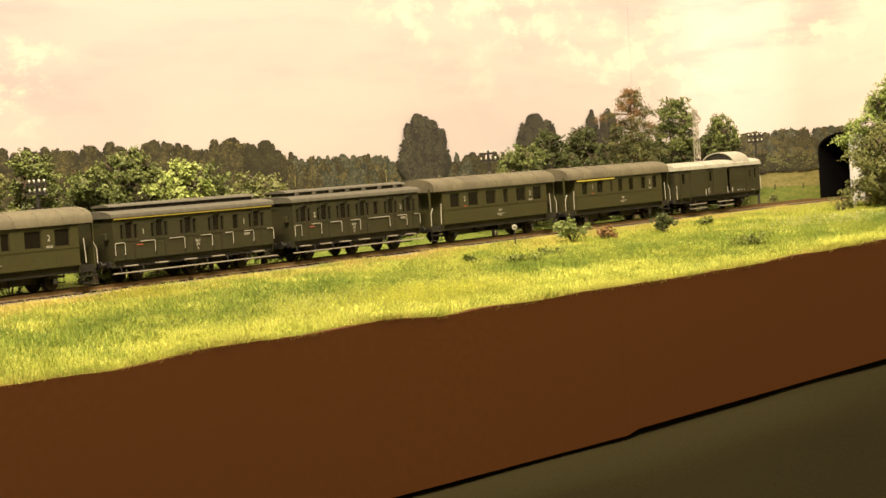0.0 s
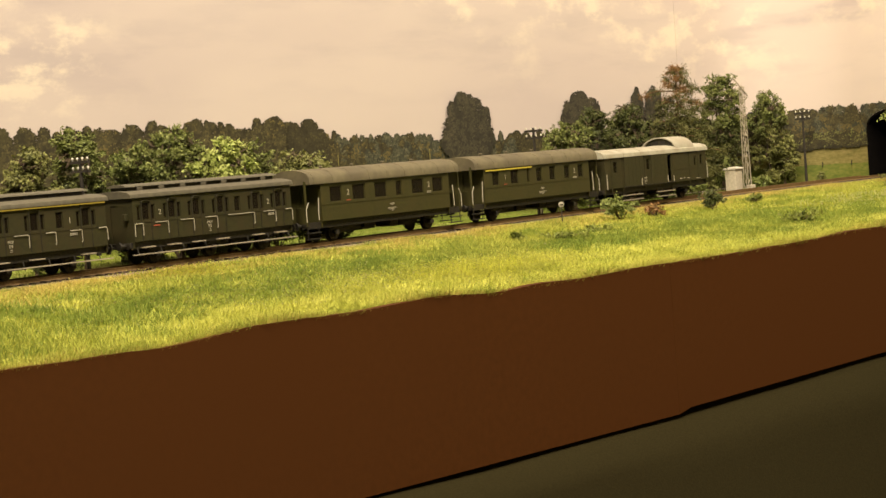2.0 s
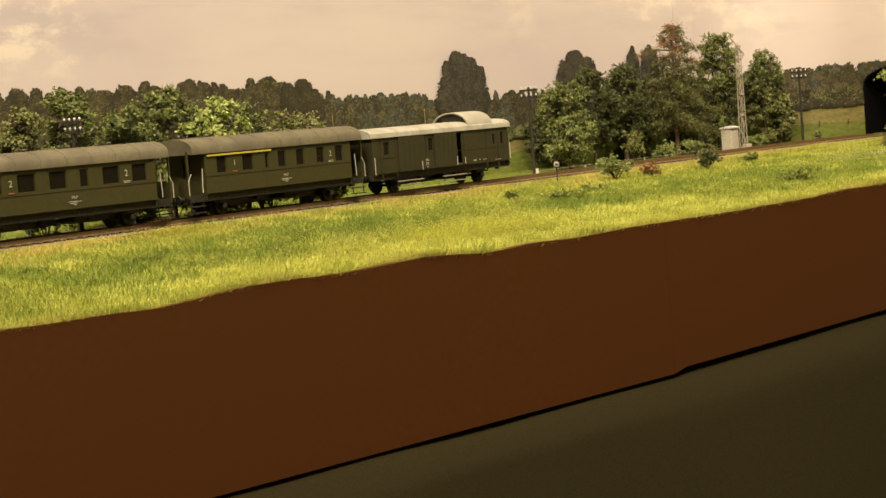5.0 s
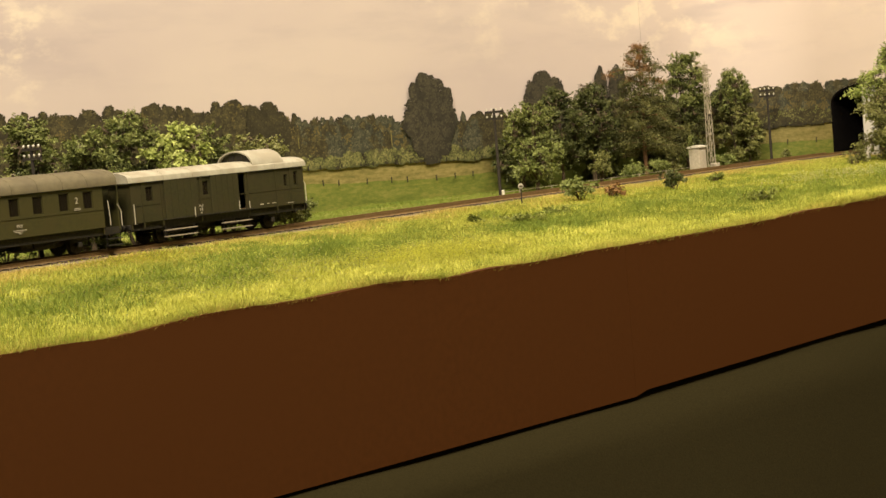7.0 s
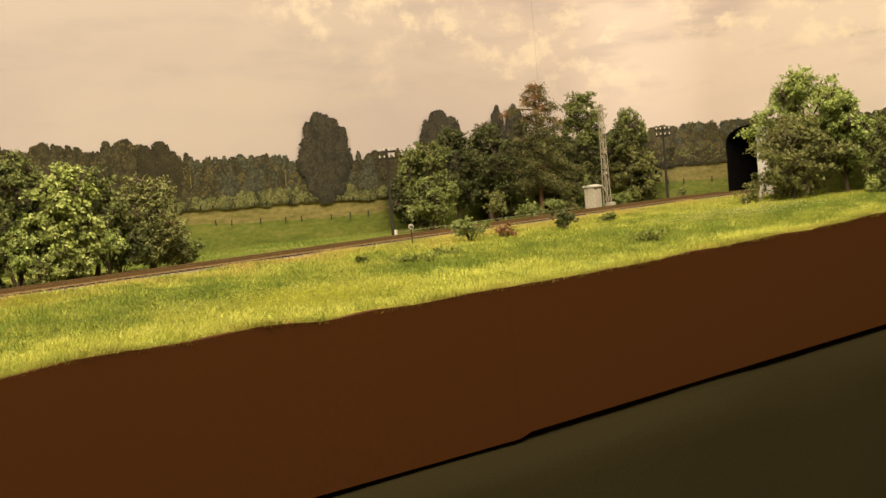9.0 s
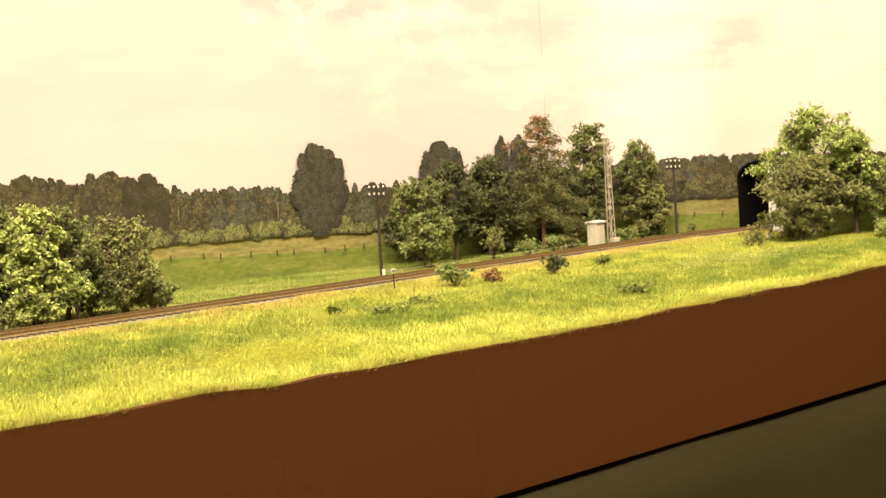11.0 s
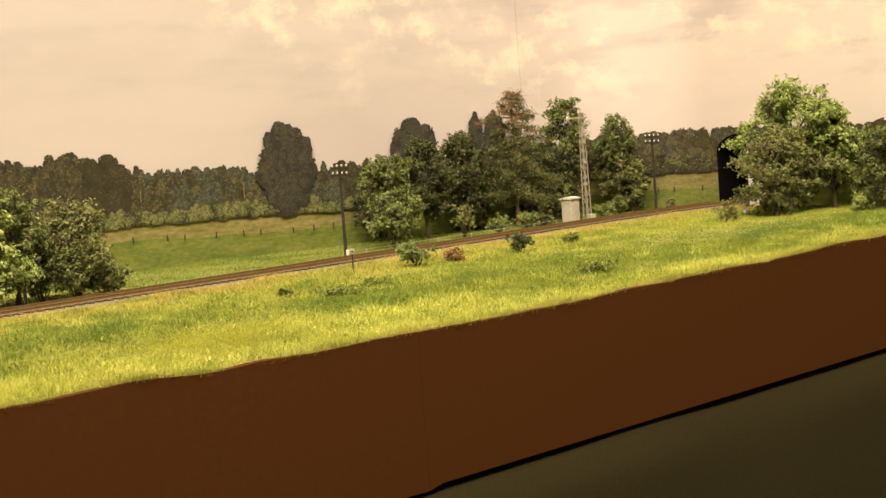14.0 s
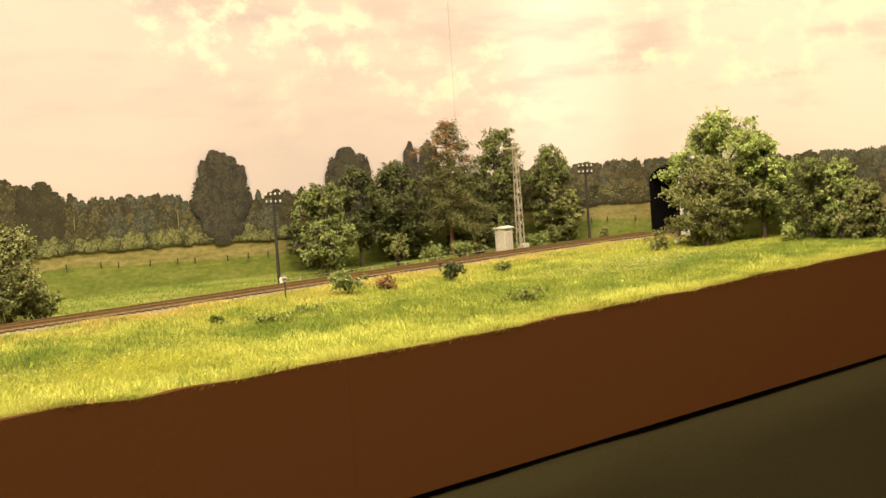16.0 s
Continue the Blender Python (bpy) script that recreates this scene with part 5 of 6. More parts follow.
# ---- the train ----
def wall_with_holes(bm, x0, x1, y, thick, z0, z1, holes):
    """A side wall with openings (xa, xb, za, zb) that go through it, as one connected sheet."""
    xs = sorted({x0, x1, *[h[0] for h in holes], *[h[1] for h in holes]})
    zs = sorted({z0, z1, *[h[2] for h in holes], *[h[3] for h in holes]})
    verts = {}

    def vert(i, k, s):
        if (i, k, s) not in verts:
            verts[i, k, s] = bm.verts.new((xs[i], y + s * thick / 2, zs[k]))
        return verts[i, k, s]

    def solid(i, k):
        if not (0 <= i < len(xs) - 1 and 0 <= k < len(zs) - 1):
            return False
        x, z = (xs[i] + xs[i + 1]) / 2, (zs[k] + zs[k + 1]) / 2
        return not any(h[0] < x < h[1] and h[2] < z < h[3] for h in holes)
    for i in range(len(xs) - 1):
        for k in range(len(zs) - 1):
            if not solid(i, k):
                continue
            for s in (-1, 1):
                bm.faces.new((vert(i, k, s), vert(i + 1, k, s), vert(i + 1, k + 1, s), vert(i, k + 1, s)))
            for di, dk, p, q in ((-1, 0, (i, k), (i, k + 1)), (1, 0, (i + 1, k), (i + 1, k + 1)), (0, -1, (i, k), (i + 1, k)), (0, 1, (i, k + 1), (i + 1, k + 1))):
                if not solid(i + di, k + dk):
                    bm.faces.new((vert(*p, -1), vert(*q, -1), vert(*q, 1), vert(*p, 1)))


def roof_profile(half, eave, crown, drop=0.0009, n=14):
    top = [(half * math.cos(math.pi * k / n), eave + (crown - eave) * math.sin(math.pi * k / n) ** 0.66) for k in range(n + 1)]
    low = [(-half, eave - drop), (half, eave - drop)]
    return top + low


def wheelset(coach, x):
    ws = thing("wheelset", Matrix.Translation((x, 0, 0.0055)), "", "")
    ws.parent = coach
    for key in list(ws.keys()):
        del ws[key]
    bm = bmesh.new()
    rod(bm, (0, -0.0125, 0), (0, 0.0125, 0), 0.0009, 0.0009, 8)
    part("axle", bm, WHEEL, ws)
    for s in (-1, 1):
        bm = bmesh.new()
        rod(bm, (0, s * 0.0077, 0), (0, s * 0.0100, 0), 0.0050, 0.0048, 20)
        rod(bm, (0, s * 0.0072, 0), (0, s * 0.0079, 0), 0.0059, 0.0059, 20)
        for k in range(4):
            r = Matrix.Rotation(k * math.pi / 4, 4, "Y")
            box(bm, 0, s * 0.0101, 0, 0.0072, 0.0004, 0.0008, r)
        part("wheel", bm, WHEEL, ws)
    return ws


WHEELSETS = []


def axle_gear(coach, x):
    WHEELSETS.append(wheelset(coach, x))
    for s in (-1, 1):
        bm = bmesh.new()
        box(bm, x, s * 0.0122, 0.0080, 0.0022, 0.0012, 0.0080)
        box(bm, x, s * 0.0130, 0.0058, 0.0032, 0.0022, 0.0030, bevel=0.0004)
        for k in range(4):
            box(bm, x, s * 0.0128, 0.0079 + 0.0005 * k, 0.0135 - 0.0028 * k, 0.0012, 0.0005)
        rod(bm, (x - 0.0068, s * 0.0128, 0.0080), (x - 0.0068, s * 0.0128, 0.0103), 0.0004, 0.0004, 5)
        rod(bm, (x + 0.0068, s * 0.0128, 0.0080), (x + 0.0068, s * 0.0128, 0.0103), 0.0004, 0.0004, 5)
        part("axle_guard", bm, FRAME_BLACK, coach)


def underframe(coach, half, axles, boxes=()):
    bm = bmesh.new()
    for s in (-1, 1):
        box(bm, 0, s * 0.0146, 0.0117, 2 * half, 0.0012, 0.0042)
    for k in range(6):
        box(bm, -half + 2 * half * k / 5, 0, 0.0108, 0.0014, 0.0256, 0.0020)
    for s in (-1, 1):
        rod(bm, (-half * 0.55, s * 0.0105, 0.0098), (-half * 0.2, s * 0.0105, 0.0062), 0.0003, 0.0003, 5)
        rod(bm, (half * 0.55, s * 0.0105, 0.0098), (half * 0.2, s * 0.0105, 0.0062), 0.0003, 0.0003, 5)
        rod(bm, (-half * 0.2, s * 0.0105, 0.0062), (half * 0.2, s * 0.0105, 0.0062), 0.0003, 0.0003, 5)
    part("underframe", bm, FRAME_BLACK, coach)
    bm = bmesh.new()
    for k, x in enumerate((-0.036, -0.024, -0.006, 0.012, 0.028, 0.038)):
        box(bm, x * half / 0.075, -0.003 + 0.003 * (k % 3), 0.0075, 0.0105 - 0.002 * (k % 2), 0.014, 0.0046, bevel=0.0004)
    rod(bm, (-half * 0.7, 0, 0.0078), (half * 0.7, 0, 0.0078), 0.0008, 0.0008, 6)
    part("brake_gear", bm, FRAME_BLACK, coach)
    for x in axles:
        axle_gear(coach, x)
    for x, y, sx, sy, sz in boxes:
        bm = bmesh.new()
        box(bm, x, y, 0.0098 - sz / 2, sx, sy, sz, bevel=0.0004)
        part("equipment_box", bm, FRAME_BLACK, coach)
    for e in (-1, 1):
        for s in (-1, 1):
            bm = bmesh.new()
            rod(bm, (e * half, s * 0.0100, 0.0118), (e * (half + 0.0050), s * 0.0100, 0.0118), 0.0012, 0.0009, 10)
            rod(bm, (e * (half + 0.0048), s * 0.0100, 0.0118), (e * (half + 0.0058), s * 0.0100, 0.0118), 0.0026, 0.0024, 14)
            part("buffer", bm, FRAME_BLACK, coach)
        bm = bmesh.new()
        box(bm, e * half, 0, 0.0118, 0.0014, 0.0300, 0.0030, bevel=0.0003)
        part("buffer_beam", bm, FRAME_BLACK, coach)
        bm = bmesh.new()
        rod(bm, (e * half, 0, 0.0112), (e * (half + 0.0052), 0, 0.0100), 0.0008, 0.0008, 6)
        box(bm, e * (half + 0.0052), 0, 0.0095, 0.0014, 0.0030, 0.0036)
        part("coupling", bm, FRAME_BLACK, coach)


def grab_rail(coach, pts, y, r=0.00030, name="handrail"):
    bm = bmesh.new()
    for (xa, za), (xb, zb) in zip(pts, pts[1:]):
        rod(bm, (xa, y, za), (xb, y, zb), r, r, 6)
    return part(name, bm, HANDRAIL, coach, "white-painted grab rail")


def words(coach, body, x, z, size, material=None, y=-0.0174):
    curve = bpy.data.curves.new("lettering", "FONT")
    curve.body, curve.size, curve.align_x, curve.align_y, curve.extrude = body, size, "CENTER", "CENTER", 0.00003
    temp = bpy.data.objects.new("lettering", curve)
    scene.collection.objects.link(temp)
    mesh = bpy.data.meshes.new_from_object(temp.evaluated_get(bpy.context.evaluated_depsgraph_get()))
    bpy.data.objects.remove(temp)
    mesh.materials.clear()
    mesh.materials.append(material or LETTER)
    ob = new("lettering", mesh)
    ob.parent = coach
    ob.matrix_basis = Matrix.Translation((x, y, z)) @ Matrix.Rotation(math.pi / 2, 4, "X")
    return ob


def bars(coach, x, z, rows, material=None, y=-0.01735):
    """Small writing as plain bars (dx, dz, width, height)."""
    bm = bmesh.new()
    for dx, dz, w, h in rows:
        box(bm, x + dx, y, z + dz, w, 0.00012, h)
    return part("small_writing", bm, material or LETTER, coach)


def panes(coach, holes, y, frame_material, rim=0.0005):
    for xa, xb, za, zb in holes:
        bm = bmesh.new()
        for s in (-1, 1):
            box(bm, (xa + xb) / 2 + s * ((xb - xa) / 2 - rim / 2), y, (za + zb) / 2, rim, 0.0006, zb - za)
            box(bm, (xa + xb) / 2, y, (za + zb) / 2 + s * ((zb - za) / 2 - rim / 2), xb - xa - 2 * rim, 0.0006, rim)
        win = part("window_frame", bm, frame_material, coach)
        bm = bmesh.new()
        box(bm, (xa + xb) / 2, y + 0.0001, (za + zb) / 2, xb - xa - 2 * rim, 0.0002, zb - za - 2 * rim)
        pane = part("pane", bm, GLASS, win)
        pane.visible_shadow = False


def seats(coach, x0, x1, step):
    bm = bmesh.new()
    x = x0
    while x < x1:
        for y in (-0.0085, 0.0085):
            box(bm, x, y, 0.0165, 0.0058, 0.011, 0.0022)
            box(bm, x, y, 0.0215, 0.0012, 0.011, 0.0100)
        x += step
    return part("benches", bm, SEAT, coach)


def standard_body(coach, half, holes, paint, eave, roof_material, crown, roof_half, far_holes=None, rim_material=None, floor_z=0.0125):
    y = 0.0166
    bm = bmesh.new()
    wall_with_holes(bm, -half, half, -y, 0.0008, floor_z + 0.0014, eave, holes)
    part("side_wall", bm, paint, coach)
    bm = bmesh.new()
    wall_with_holes(bm, -half, half, y, 0.0008, floor_z + 0.0014, eave, far_holes if far_holes is not None else holes)
    part("side_wall", bm, paint, coach)
    glazed = [h for h in holes if h[3] - h[2] < 0.015]
    panes(coach, glazed, -y + 0.0004, rim_material or paint)
    panes(coach, far_holes if far_holes is not None else glazed, y - 0.0004, rim_material or paint)
    for e in (-1, 1):
        bm = bmesh.new()
        door = (-0.0034, 0.0034)
        for a, b in ((-y + 0.0004, door[0]), (door[1], y - 0.0004)):
            box(bm, e * (half - 0.0004), (a + b) / 2, (floor_z - 0.0022 + eave) / 2, 0.0008, b - a, eave - floor_z + 0.0022)
        box(bm, e * (half - 0.0004), 0, 0.0385, 0.0008, 0.0068, 0.006)
        box(bm, e * (half - 0.0008), 0, 0.0230, 0.0006, 0.0068, 0.025)
        prof = roof_profile(y - 0.0002, eave, crown - 0.0012, 0.0)
        a = [bm.verts.new((e * (half - 0.0008), p, q)) for p, q in prof]
        bm.faces.new(a)
        part("end_wall", bm, paint, coach)
    bm = bmesh.new()
    box(bm, 0, 0, floor_z + 0.0022, 2 * half - 0.002, 0.0322, 0.0008)
    part("floor", bm, SEAT, coach)
    bm = bmesh.new()
    extrude_profile(bm, roof_profile(0.0181, eave + 0.0002, crown), -roof_half, roof_half)
    roof = part("roof", bm, roof_material, coach, smooth_angle=35)
    return roof


def ribs(roof, roof_half, eave, crown, count, material):
    for k in range(count):
        x = -roof_half + 0.004 + (2 * roof_half - 0.008) * k / (count - 1)
        bm = bmesh.new()
        prof = [(p * 1.006, q + 0.00012) for p, q in roof_profile(0.0181, eave + 0.0002, crown)]
        extrude_profile(bm, prof, x - 0.00025, x + 0.00025)
        part("roof_seam", bm, material, roof)


def ventilators(coach, xs, z, material):
    for x in xs:
        bm = bmesh.new()
        rod(bm, (x, 0.0, z - 0.0008), (x, 0.0, z + 0.0010), 0.0008, 0.0008, 8)
        rod(bm, (x, 0.0, z + 0.0010), (x, 0.0, z + 0.0016), 0.0016, 0.0012, 10)
        part("ventilator", bm, material, coach)


def platform_coach(name, label, windows, stripe, digit, digits_at, group):
    """Two-axle coach with closed-in end platforms; windows are (x0, x1)."""
    c = thing(name, Matrix(), label, "railway coach", group)
    half = 0.0635
    eave, crown = 0.0390, 0.0482
    holes = [(a, b, 0.0258, 0.0362) for a, b in windows]
    roof = standard_body(c, half, holes, COACH, eave, ROOF, crown, 0.0740)
    ribs(roof, 0.0740, eave, crown, 9, ROOF)
    ventilators(c, [-0.045 + 0.03 * k for k in range(4)], crown, ROOF)
    underframe(c, 0.0755, (-0.0470, 0.0470), ((-0.012, 0.004, 0.018, 0.010, 0.0050), (0.022, -0.006, 0.010, 0.008, 0.0046)))
    # platforms at both ends
    for e in (-1, 1):
        bm = bmesh.new()
        box(bm, e * 0.0710, 0, 0.0122, 0.0110, 0.0300, 0.0010)
        part("platform", bm, FRAME_BLACK, c)
        for s in (-1, 1):
            bm = bmesh.new()
            box(bm, e * 0.0757, s * 0.0148, 0.0260, 0.0010, 0.0012, 0.0290)
            part("platform_post", bm, COACH, c)
            bm = bmesh.new()
            box(bm, e * 0.0757, s * 0.0098, 0.0180, 0.0008, 0.0088, 0.0110)
            part("platform_screen", bm, COACH, c)
            grab_rail(c, [(e * 0.0665, 0.0295), (e * 0.0672, 0.0190), (e * 0.0672, 0.0150)], s * 0.0176)
            grab_rail(c, [(e * 0.0745, 0.0268), (e * 0.0768, 0.0225), (e * 0.0768, 0.0140)], s * 0.0162)
            bm = bmesh.new()
            for z, w in ((0.0070, 0.0110), (0.0032, 0.0110)):
                box(bm, e * 0.0705, s * 0.0152, z, w, 0.0034, 0.0006)
            rod(bm, (e * 0.0655, s * 0.0150, 0.0120), (e * 0.0655, s * 0.0150, 0.0030), 0.0003, 0.0003, 5)
            rod(bm, (e * 0.0755, s * 0.0150, 0.0120), (e * 0.0755, s * 0.0150, 0.0030), 0.0003, 0.0003, 5)
            part("step", bm, FRAME_BLACK, c)
    seats(c, -0.055, 0.058, 0.0145)
    # belt mouldings
    for z in (0.0247, 0.0144):
        bm = bmesh.new()
        box(bm, 0, -0.0171, z, 2 * half, 0.0003, 0.0005)
        part("belt_moulding", bm, COACH, c)
    for x in digits_at:
        words(c, digit[0] if x < 0 else digit[-1], x, 0.0312, 0.0052)
    bars(c, digits_at[-1] + 0.0002, 0.0268, ((0, 0, 0.0046, 0.0004), (0, -0.0008, 0.0046, 0.0004)))
    bars(c, digits_at[0] + 0.0002, 0.0262, ((0, 0, 0.0040, 0.0005),), RED)
    words(c, "PKP", 0.0035, 0.0205, 0.0026)
    bars(c, 0.0035, 0.0182, ((0, 0, 0.0090, 0.0004), (-0.0008, -0.0009, 0.0055, 0.0004), (0, -0.0018, 0.0020, 0.0004)))
    if stripe:
        bm = bmesh.new()
        box(bm, (stripe[0] + stripe[1]) / 2, -0.0176, 0.0370, stripe[1] - stripe[0], 0.0005, 0.0010)
        part("class_stripe", bm, YELLOW_BRIGHT, c, "yellow first-class stripe")
    return c


def compartment_coach(name, label, stripe, digit, vents, group, half, centres, single, rails, digits_at, mark):
    """Three-axle compartment coach: a door between two narrow lights to each compartment, a clerestory roof; rails are (start, post)."""
    c = thing(name, Matrix(), label, "railway coach", group)
    eave, crown = 0.0402, 0.0440
    holes = []
    for k, x in enumerate(centres):
        holes.append((x - 0.0028, x + 0.0028, 0.0262, 0.0365))
        holes.append((x - 0.0068, x - 0.0040, 0.0262, 0.0352))
        if x + 0.0068 < half - 0.001:
            holes.append((x + 0.0040, x + 0.0068, 0.0262, 0.0352))
    holes.append((single - 0.0025, single + 0.0025, 0.0262, 0.0355))
    standard_body(c, half, holes, COACH_DARK, eave, ROOF_DARK, crown, half + 0.0018)
    underframe(c, half + 0.0010, (-0.0440, 0.0, 0.0440), ((0.02, 0.0, 0.012, 0.012, 0.0045),))
    # clerestory
    bm = bmesh.new()
    extrude_profile(bm, [(-0.0072, crown - 0.0028), (0.0072, crown - 0.0028), (0.0072, crown + 0.0020), (-0.0072, crown + 0.0020)], -0.0590, 0.0590)
    deck = part("clerestory", bm, COACH_DARK, c)
    bm = bmesh.new()
    extrude_profile(bm, [(-0.0086, crown + 0.0020), (0.0086, crown + 0.0020), (0.0080, crown + 0.0028), (0.0040, crown + 0.0036), (0, crown + 0.0038), (-0.0040, crown + 0.0036), (-0.0080, crown + 0.0028)], -0.0612, 0.0612)
    part("clerestory_roof", bm, ROOF_DARK, deck, smooth_angle=35)
    if vents:
        for k in range(7):
            x = -0.050 + 0.0166 * k
            bm = bmesh.new()
            box(bm, x, -0.0078, crown + 0.0006, 0.0042, 0.0016, 0.0022, bevel=0.0003)
            part("vent_cowl", bm, ROOF_DARK, deck)
    else:
        for k in range(14):
            x = -0.054 + 0.0083 * k
            bm = bmesh.new()
            box(bm, x, -0.0074, crown + 0.0004, 0.0060, 0.0005, 0.0018)
            part("clerestory_light", bm, FRAME_BLACK, deck)
    # doors: fine joints, hinges, arched window hoods and L-shaped grab rails
    for x in centres:
        for s in (-1, 1):
            bm = bmesh.new()
            box(bm, x + s * 0.0036, -0.01712, 0.0262, 0.0003, 0.0003, 0.0240)
            part("door_joint", bm, FRAME_BLACK, c)
        bm = bmesh.new()
        n = 6
        for k in range(n):
            a, b = math.pi * k / n, math.pi * (k + 1) / n
            rod(bm, (x + 0.0032 * math.cos(a), -0.0172, 0.0364 + 0.0014 * math.sin(a)), (x + 0.0032 * math.cos(b), -0.0172, 0.0364 + 0.0014 * math.sin(b)), 0.0003, 0.0003, 5)
        part("window_hood", bm, COACH_DARK, c)
    for a, b in rails:
        grab_rail(c, [(a, 0.0244), (b - 0.0005, 0.0244), (b, 0.0240), (b, 0.0180), (b - 0.0004, 0.0174)], -0.0176, 0.00020)
    grab_rail(c, [(-half + 0.0022, 0.0246), (-half + 0.0006, 0.0240), (-half + 0.0006, 0.0172)], -0.0176, 0.00022)
    grab_rail(c, [(half - 0.0060, 0.0244), (half - 0.0008, 0.0246), (half, 0.0236), (half, 0.0172)], -0.0177, 0.00022)
    # full-length footboards
    for z, s in ((0.0104, 1), (0.0044, 0)):
        if s:
            for x in centres:
                bm = bmesh.new()
                box(bm, x, -0.0168, z, 0.0090, 0.0030, 0.0006)
                part("door_step", bm, STEP, c)
        else:
            bm = bmesh.new()
            box(bm, 0, -0.0176, z + 0.0020, 2 * half + 0.004, 0.0022, 0.0006)
            part("footboard", bm, STEP, c, "long pale wooden footboard")
    bm = bmesh.new()
    for k in range(8):
        x = -0.061 + 0.0174 * k
        rod(bm, (x, -0.0150, 0.0105), (x, -0.0168, 0.0050), 0.0003, 0.0003, 5)
    part("footboard_hangers", bm, FRAME_BLACK, c)
    # toplight box on the end, lamp bracket
    bm = bmesh.new()
    box(bm, -half - 0.0012, -0.0115, 0.0285, 0.0030, 0.0030, 0.0040, bevel=0.0003)
    part("end_lamp_box", bm, COACH_DARK, c)
    seats(c, -0.054, 0.058, 0.0094)
    for z in (0.0250, 0.0384, 0.0143):
        bm = bmesh.new()
        box(bm, 0, -0.01708, z, 2 * half, 0.0003, 0.0004)
        part("belt_moulding", bm, COACH_DARK, c)
    for x in digits_at:
        words(c, digit, x, 0.0302, 0.0046)
    words(c, "PKP", mark, 0.0212, 0.0024)
    bars(c, mark, 0.0190, ((-0.0008, 0, 0.0004, 0.0020), (0.0008, 0, 0.0004, 0.0020), (0, 0.0004, 0.0005, 0.0004), (0.0, -0.0020, 0.0012, 0.0004), (0, -0.0030, 0.0016, 0.0003)))
    bars(c, digits_at[0] - 0.003, 0.0226, ((0, 0, 0.0048, 0.0005),), RED)
    bars(c, digits_at[1] + 0.002, 0.0228, ((0, 0, 0.0050, 0.0005), (0, -0.0008, 0.0050, 0.0004)))
    if stripe:
        bm = bmesh.new()
        box(bm, 0, -0.0178, 0.0388, 2 * half - 0.001, 0.0005, 0.0007)
        part("class_stripe", bm, YELLOW, c, "yellow first-class stripe")
    return c


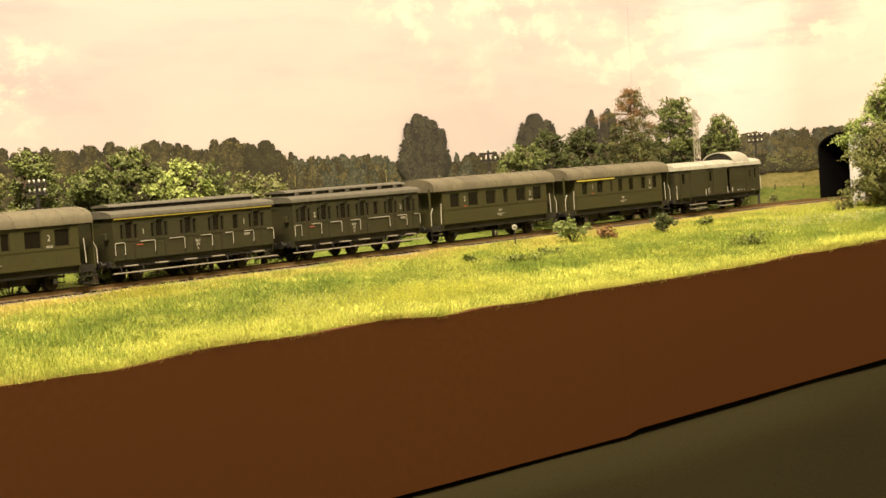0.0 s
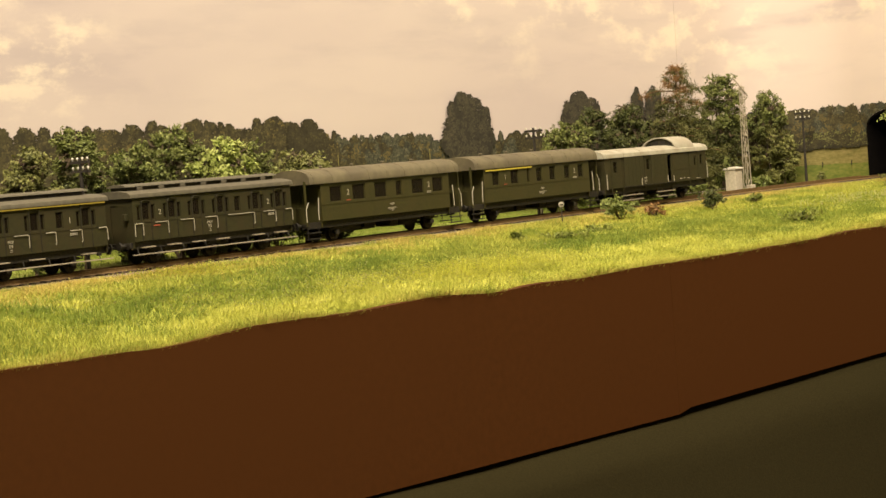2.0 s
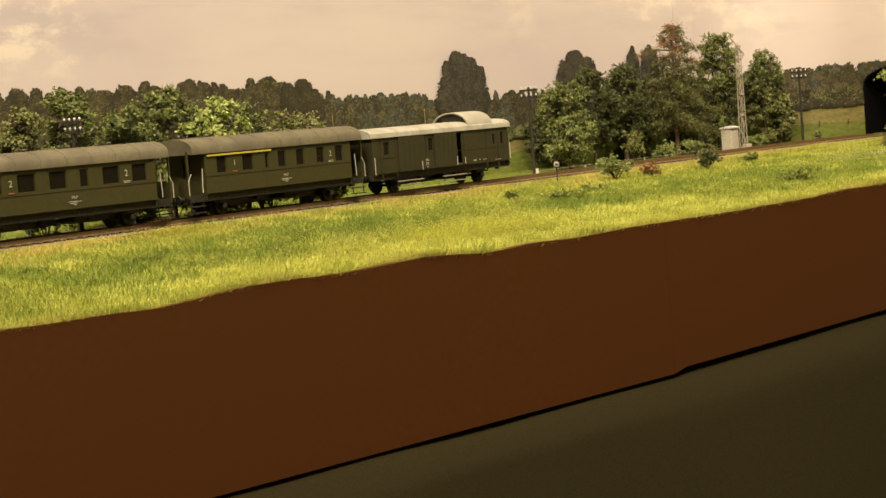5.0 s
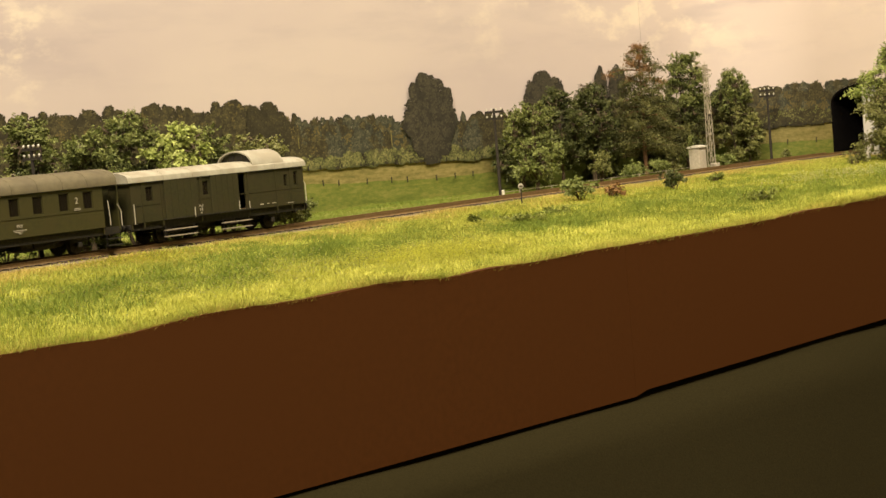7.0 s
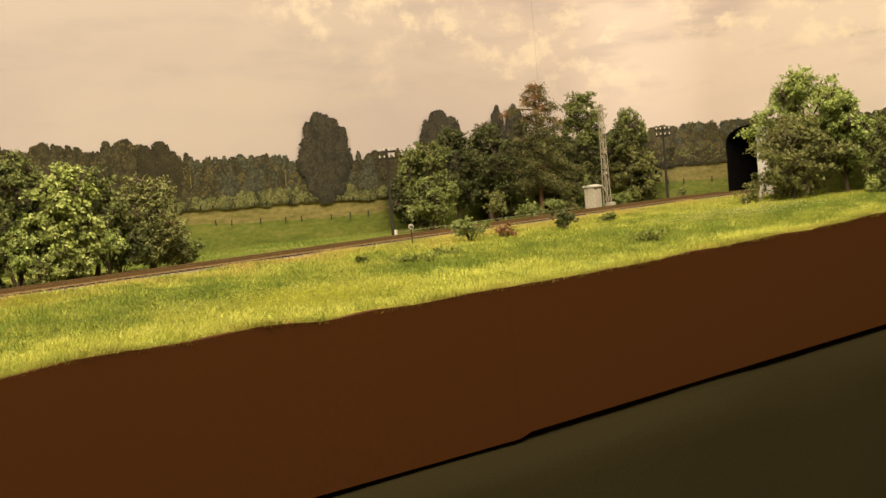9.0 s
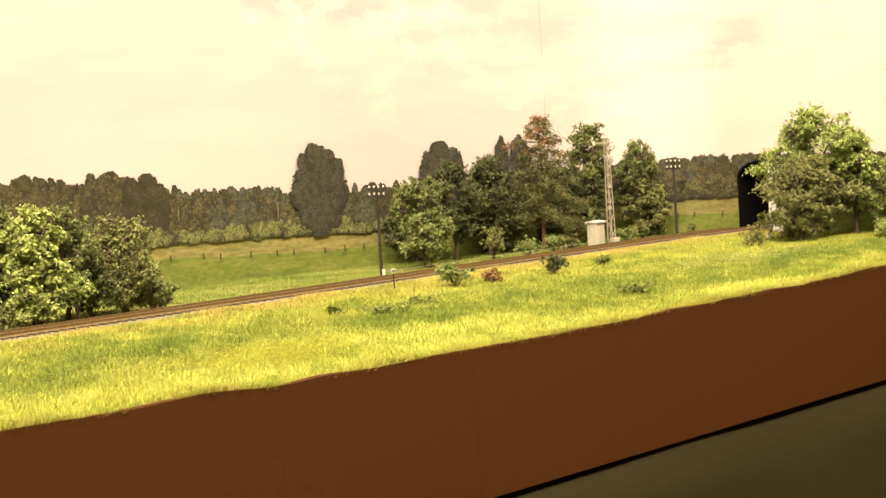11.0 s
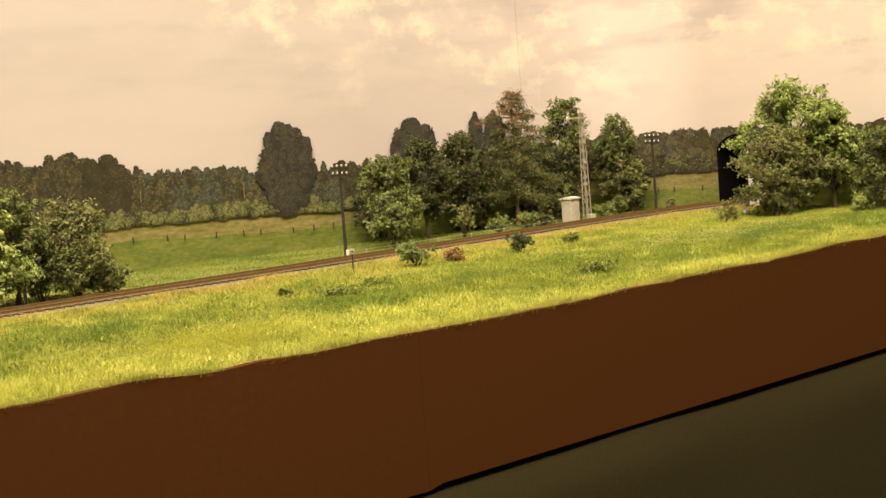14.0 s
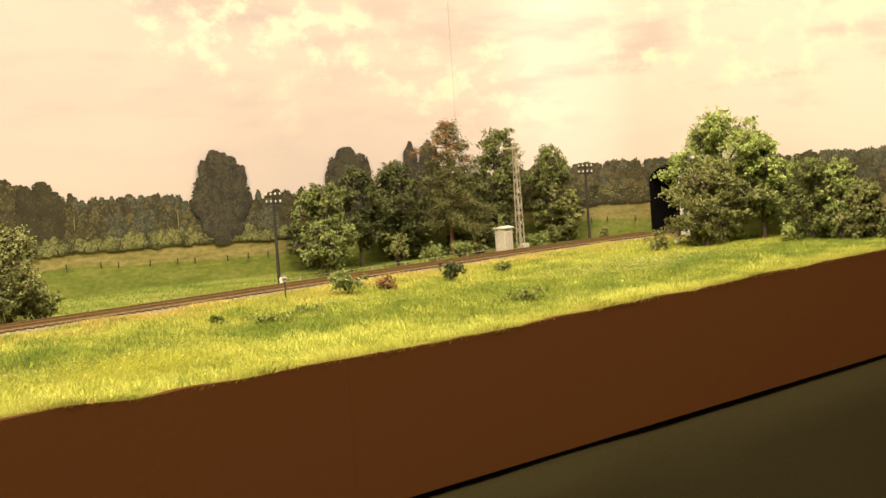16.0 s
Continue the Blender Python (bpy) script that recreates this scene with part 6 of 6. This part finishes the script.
def luggage_van(name, label):
    c = thing(name, Matrix(), label, "luggage van", "railway vehicles")
    half = 0.0725
    eave, crown = 0.0388, 0.0448
    holes = [(-0.0610, -0.0555, 0.0262, 0.0352), (-0.0155, -0.0105, 0.0262, 0.0352), (0.0145, 0.0200, 0.0150, 0.0368), (0.0545, 0.0575, 0.0262, 0.0340), (0.0635, 0.0670, 0.0262, 0.0352)]
    y = 0.0166
    roof = standard_body(c, half, holes, VAN, eave, ROOF_LIGHT, crown, 0.0745)
    ribs(roof, 0.0745, eave, crown, 7, ROOF_LIGHT)
    # the guard's lookout cupola near the rear: a green box with arched ends under a pale curved roof
    n = 16
    curve = [(math.cos(math.pi * k / n), math.sin(math.pi * k / n) ** 0.8) for k in range(n + 1)]
    x0, x1, foot, rise = 0.0305, 0.0535, crown - 0.0052, 0.0108
    bm = bmesh.new()
    extrude_profile(bm, [(0.0160 * p, foot + rise * q) for p, q in curve] + [(-0.0160, foot - 0.001), (0.0160, foot - 0.001)], x0, x1)
    cupola = part("cupola", bm, VAN, c, "raised guard's lookout", 35)
    bm = bmesh.new()
    rim = [(0.0172 * p, foot - 0.0006 + (rise + 0.0016) * q) for p, q in curve]
    inner = [(0.0162 * p, foot - 0.0006 + (rise + 0.0008) * q) for p, q in curve]
    extrude_profile(bm, rim + inner[::-1], x0 - 0.0022, x1 + 0.0022)
    part("cupola_roof", bm, ROOF_LIGHT, cupola, "pale grey curved lookout roof", 35)
    for x in (x0, x1):
        for k in range(4):
            a, b = math.pi * (0.17 + 0.17 * k), math.pi * (0.17 + 0.17 * k + 0.135)
            ring = [(0.0140, 0.84, a), (0.0140, 0.84, (a + b) / 2), (0.0140, 0.84, b), (0.0140, 0.50, b), (0.0140, 0.50, a)]
            bm = bmesh.new()
            extrude_profile(bm, [(w * math.cos(t), foot + rise * v * math.sin(t) ** 0.8) for w, v, t in ring], x - 0.0004, x + 0.0004)
            part("cupola_window", bm, FRAME_BLACK, cupola)
    underframe(c, 0.0730, (-0.0450, 0.0450), ((0.0, 0.004, 0.014, 0.010, 0.0050),))
    # sliding doors, the rear one pushed half open
    for a, b in ((-0.0470, -0.0205), (-0.0095, 0.0140)):
        bm = bmesh.new()
        box(bm, (a + b) / 2, -0.0175, 0.0262, b - a, 0.0007, 0.0240, bevel=0.0002)
        door = part("sliding_door", bm, VAN, c)
        bm = bmesh.new()
        for k in range(1, 5):
            box(bm, a + (b - a) * k / 5, -0.01788, 0.0262, 0.0003, 0.0002, 0.0236)
        part("plank_joint", bm, VAN, door)
    bm = bmesh.new()
    box(bm, -0.012, -0.0178, 0.0145, 0.074, 0.0008, 0.0007)
    part("door_track", bm, FRAME_BLACK, c)
    for x in (-0.0640, -0.0490, -0.018, 0.0225, 0.0470, 0.0600):
        bm = bmesh.new()
        box(bm, x, -0.0171, 0.0245, 0.0007, 0.0004, 0.0270)
        part("body_rib", bm, VAN, c)
    for z in (0.0245, 0.0144):
        bm = bmesh.new()
        box(bm, 0, -0.01705, z, 2 * half, 0.0003, 0.0005)
        part("belt_moulding", bm, VAN, c)
    grab_rail(c, [(-half + 0.0012, 0.0255), (-half + 0.0012, 0.0135)], -0.0177)
    grab_rail(c, [(half - 0.0008, 0.0285), (half + 0.0004, 0.0265), (half + 0.0004, 0.0150)], -0.0177)
    grab_rail(c, [(0.0132, 0.0205), (0.0132, 0.0150)], -0.0180)
    grab_rail(c, [(0.0222, 0.0195), (0.0222, 0.0150)], -0.0177)
    grab_rail(c, [(-0.0240, 0.0200), (-0.0240, 0.0140)], -0.0180)
    for xa, xb in ((-0.0480, -0.0230), (-0.0010, 0.0230)):
        for z in (0.0078, 0.0040):
            bm = bmesh.new()
            box(bm, (xa + xb) / 2, -0.0165, z, xb - xa, 0.0028, 0.0006)
            part("footboard", bm, STEP, c, "pale wooden footboard")
        bm = bmesh.new()
        for x in (xa + 0.001, xb - 0.001):
            rod(bm, (x, -0.0155, 0.0105), (x, -0.0165, 0.0036), 0.0003, 0.0003, 5)
        part("footboard_hangers", bm, FRAME_BLACK, c)
    words(c, "PKP", -0.0190, 0.0200, 0.0022, y=-0.01815)
    bars(c, -0.0190, 0.0178, ((-0.0010, 0, 0.0004, 0.0020), (0.0010, 0, 0.0004, 0.0020), (0, 0.0003, 0.0005, 0.0006), (0.0, -0.0020, 0.0014, 0.0004)), y=-0.0181)
    bars(c, 0.0330, 0.0165, ((0, 0, 0.0030, 0.0008), (0.0055, 0.0001, 0.0018, 0.0005), (0.0110, 0, 0.0034, 0.0004), (0.026, -0.001, 0.006, 0.0004)))
    for s in (-1, 1):
        bm = bmesh.new()
        box(bm, half + 0.0009, s * 0.0125, 0.0170, 0.0016, 0.0026, 0.0034, bevel=0.0004)
        part("tail_lamp_bracket", bm, FRAME_BLACK, c)
    return c


SECOND = [(-0.0551, -0.0439), (-0.0338, -0.0217), (-0.0125, -0.0005), (0.0087, 0.0148), (0.0248, 0.0370), (0.0462, 0.0572)]
MIXED = [(-0.0540, -0.0460), (-0.0328, -0.0238), (-0.0136, -0.0106), (-0.0024, 0.0047), (0.0137, 0.0208), (0.0320, 0.0390), (0.0492, 0.0563)]
FIRST_RAILS = ((-0.0640, -0.0583), (-0.0465, -0.0346), (-0.0230, -0.0107), (0.0027, 0.0124), (0.0239, 0.0305), (0.0407, 0.0486))
SECOND_RAILS = ((-0.0620, -0.0572), (-0.0478, -0.0381), (-0.0285, -0.0181), (-0.0088, 0.0007), (0.0098, 0.0314), (0.0394, 0.0496))
TRAIN = [
    (-0.4640, platform_coach("passenger_coach", "green two-axle passenger coach with grey roof", SECOND, None, "22", (-0.0385, 0.0417), "railway vehicles")),
    (-0.3083, compartment_coach("compartment_coach", "dark green compartment coach with yellow first-class stripe", True, "1", False, "railway vehicles", 0.0665,
                                 (-0.0541, -0.0300, -0.0065, 0.0171, 0.0524), 0.0340, FIRST_RAILS, (-0.0433, 0.0408), 0.0003)),
    (-0.1582, compartment_coach("compartment_coach", "dark green second-class compartment coach with clerestory roof", False, "2", True, "railway vehicles", 0.0640,
                                 (-0.0540, -0.0341, -0.0150, 0.0044, 0.0338, 0.0532), 0.0182, SECOND_RAILS, (-0.0439, 0.0437), -0.0057)),
    (-0.0035, platform_coach("passenger_coach", "green two-axle second-class coach with grey roof", SECOND, None, "22", (-0.0385, 0.0417), "railway vehicles")),
    (0.1625, platform_coach("passenger_coach", "green two-axle coach with a short yellow stripe", MIXED, (-0.0620, -0.0085), "12", (-0.0397, 0.0442), "railway vehicles")),
    (0.3195, luggage_van("luggage_van", "green luggage van with pale roof, lookout cupola and open door")),
]


def train_s(t):
    """Its way along the line at t seconds: a little uneven at first, then steady."""
    return -0.0440 - 0.0866 * t - 0.00022 * (min(t, 6.6) - 3.5) ** 2


def motions():
    """The train rolls off along the line; its wheels turn; the signal arm drops after it has passed."""
    for offset, coach in TRAIN:
        walk(coach, [(t, along(train_s(t) + offset)) for t in (0.0, 1.0, 2.0, 3.0, 4.0, 5.0, 6.0, 7.0, 8.0, 12.0, 16.0)])
    step = 1 / 15
    for ws in WHEELSETS:
        at = ws.matrix_basis.translation.copy()
        walk(ws, [(k * step, Matrix.Translation(at) @ Matrix.Rotation(-0.0866 * k * step / 0.0052, 4, "Y")) for k in range(241)])
    pivot = Matrix.Translation((-0.0006, -0.0030, MAST - 0.0035))
    rows = [(0.0, 35), (6.4, 35), (6.7, 29), (7.0, 12), (7.3, 2), (7.6, 0), (16.0, 0)]
    walk(ARM, [(t, pivot @ Matrix.Rotation(radians(a), 4, "Y")) for t, a in rows])


motions()
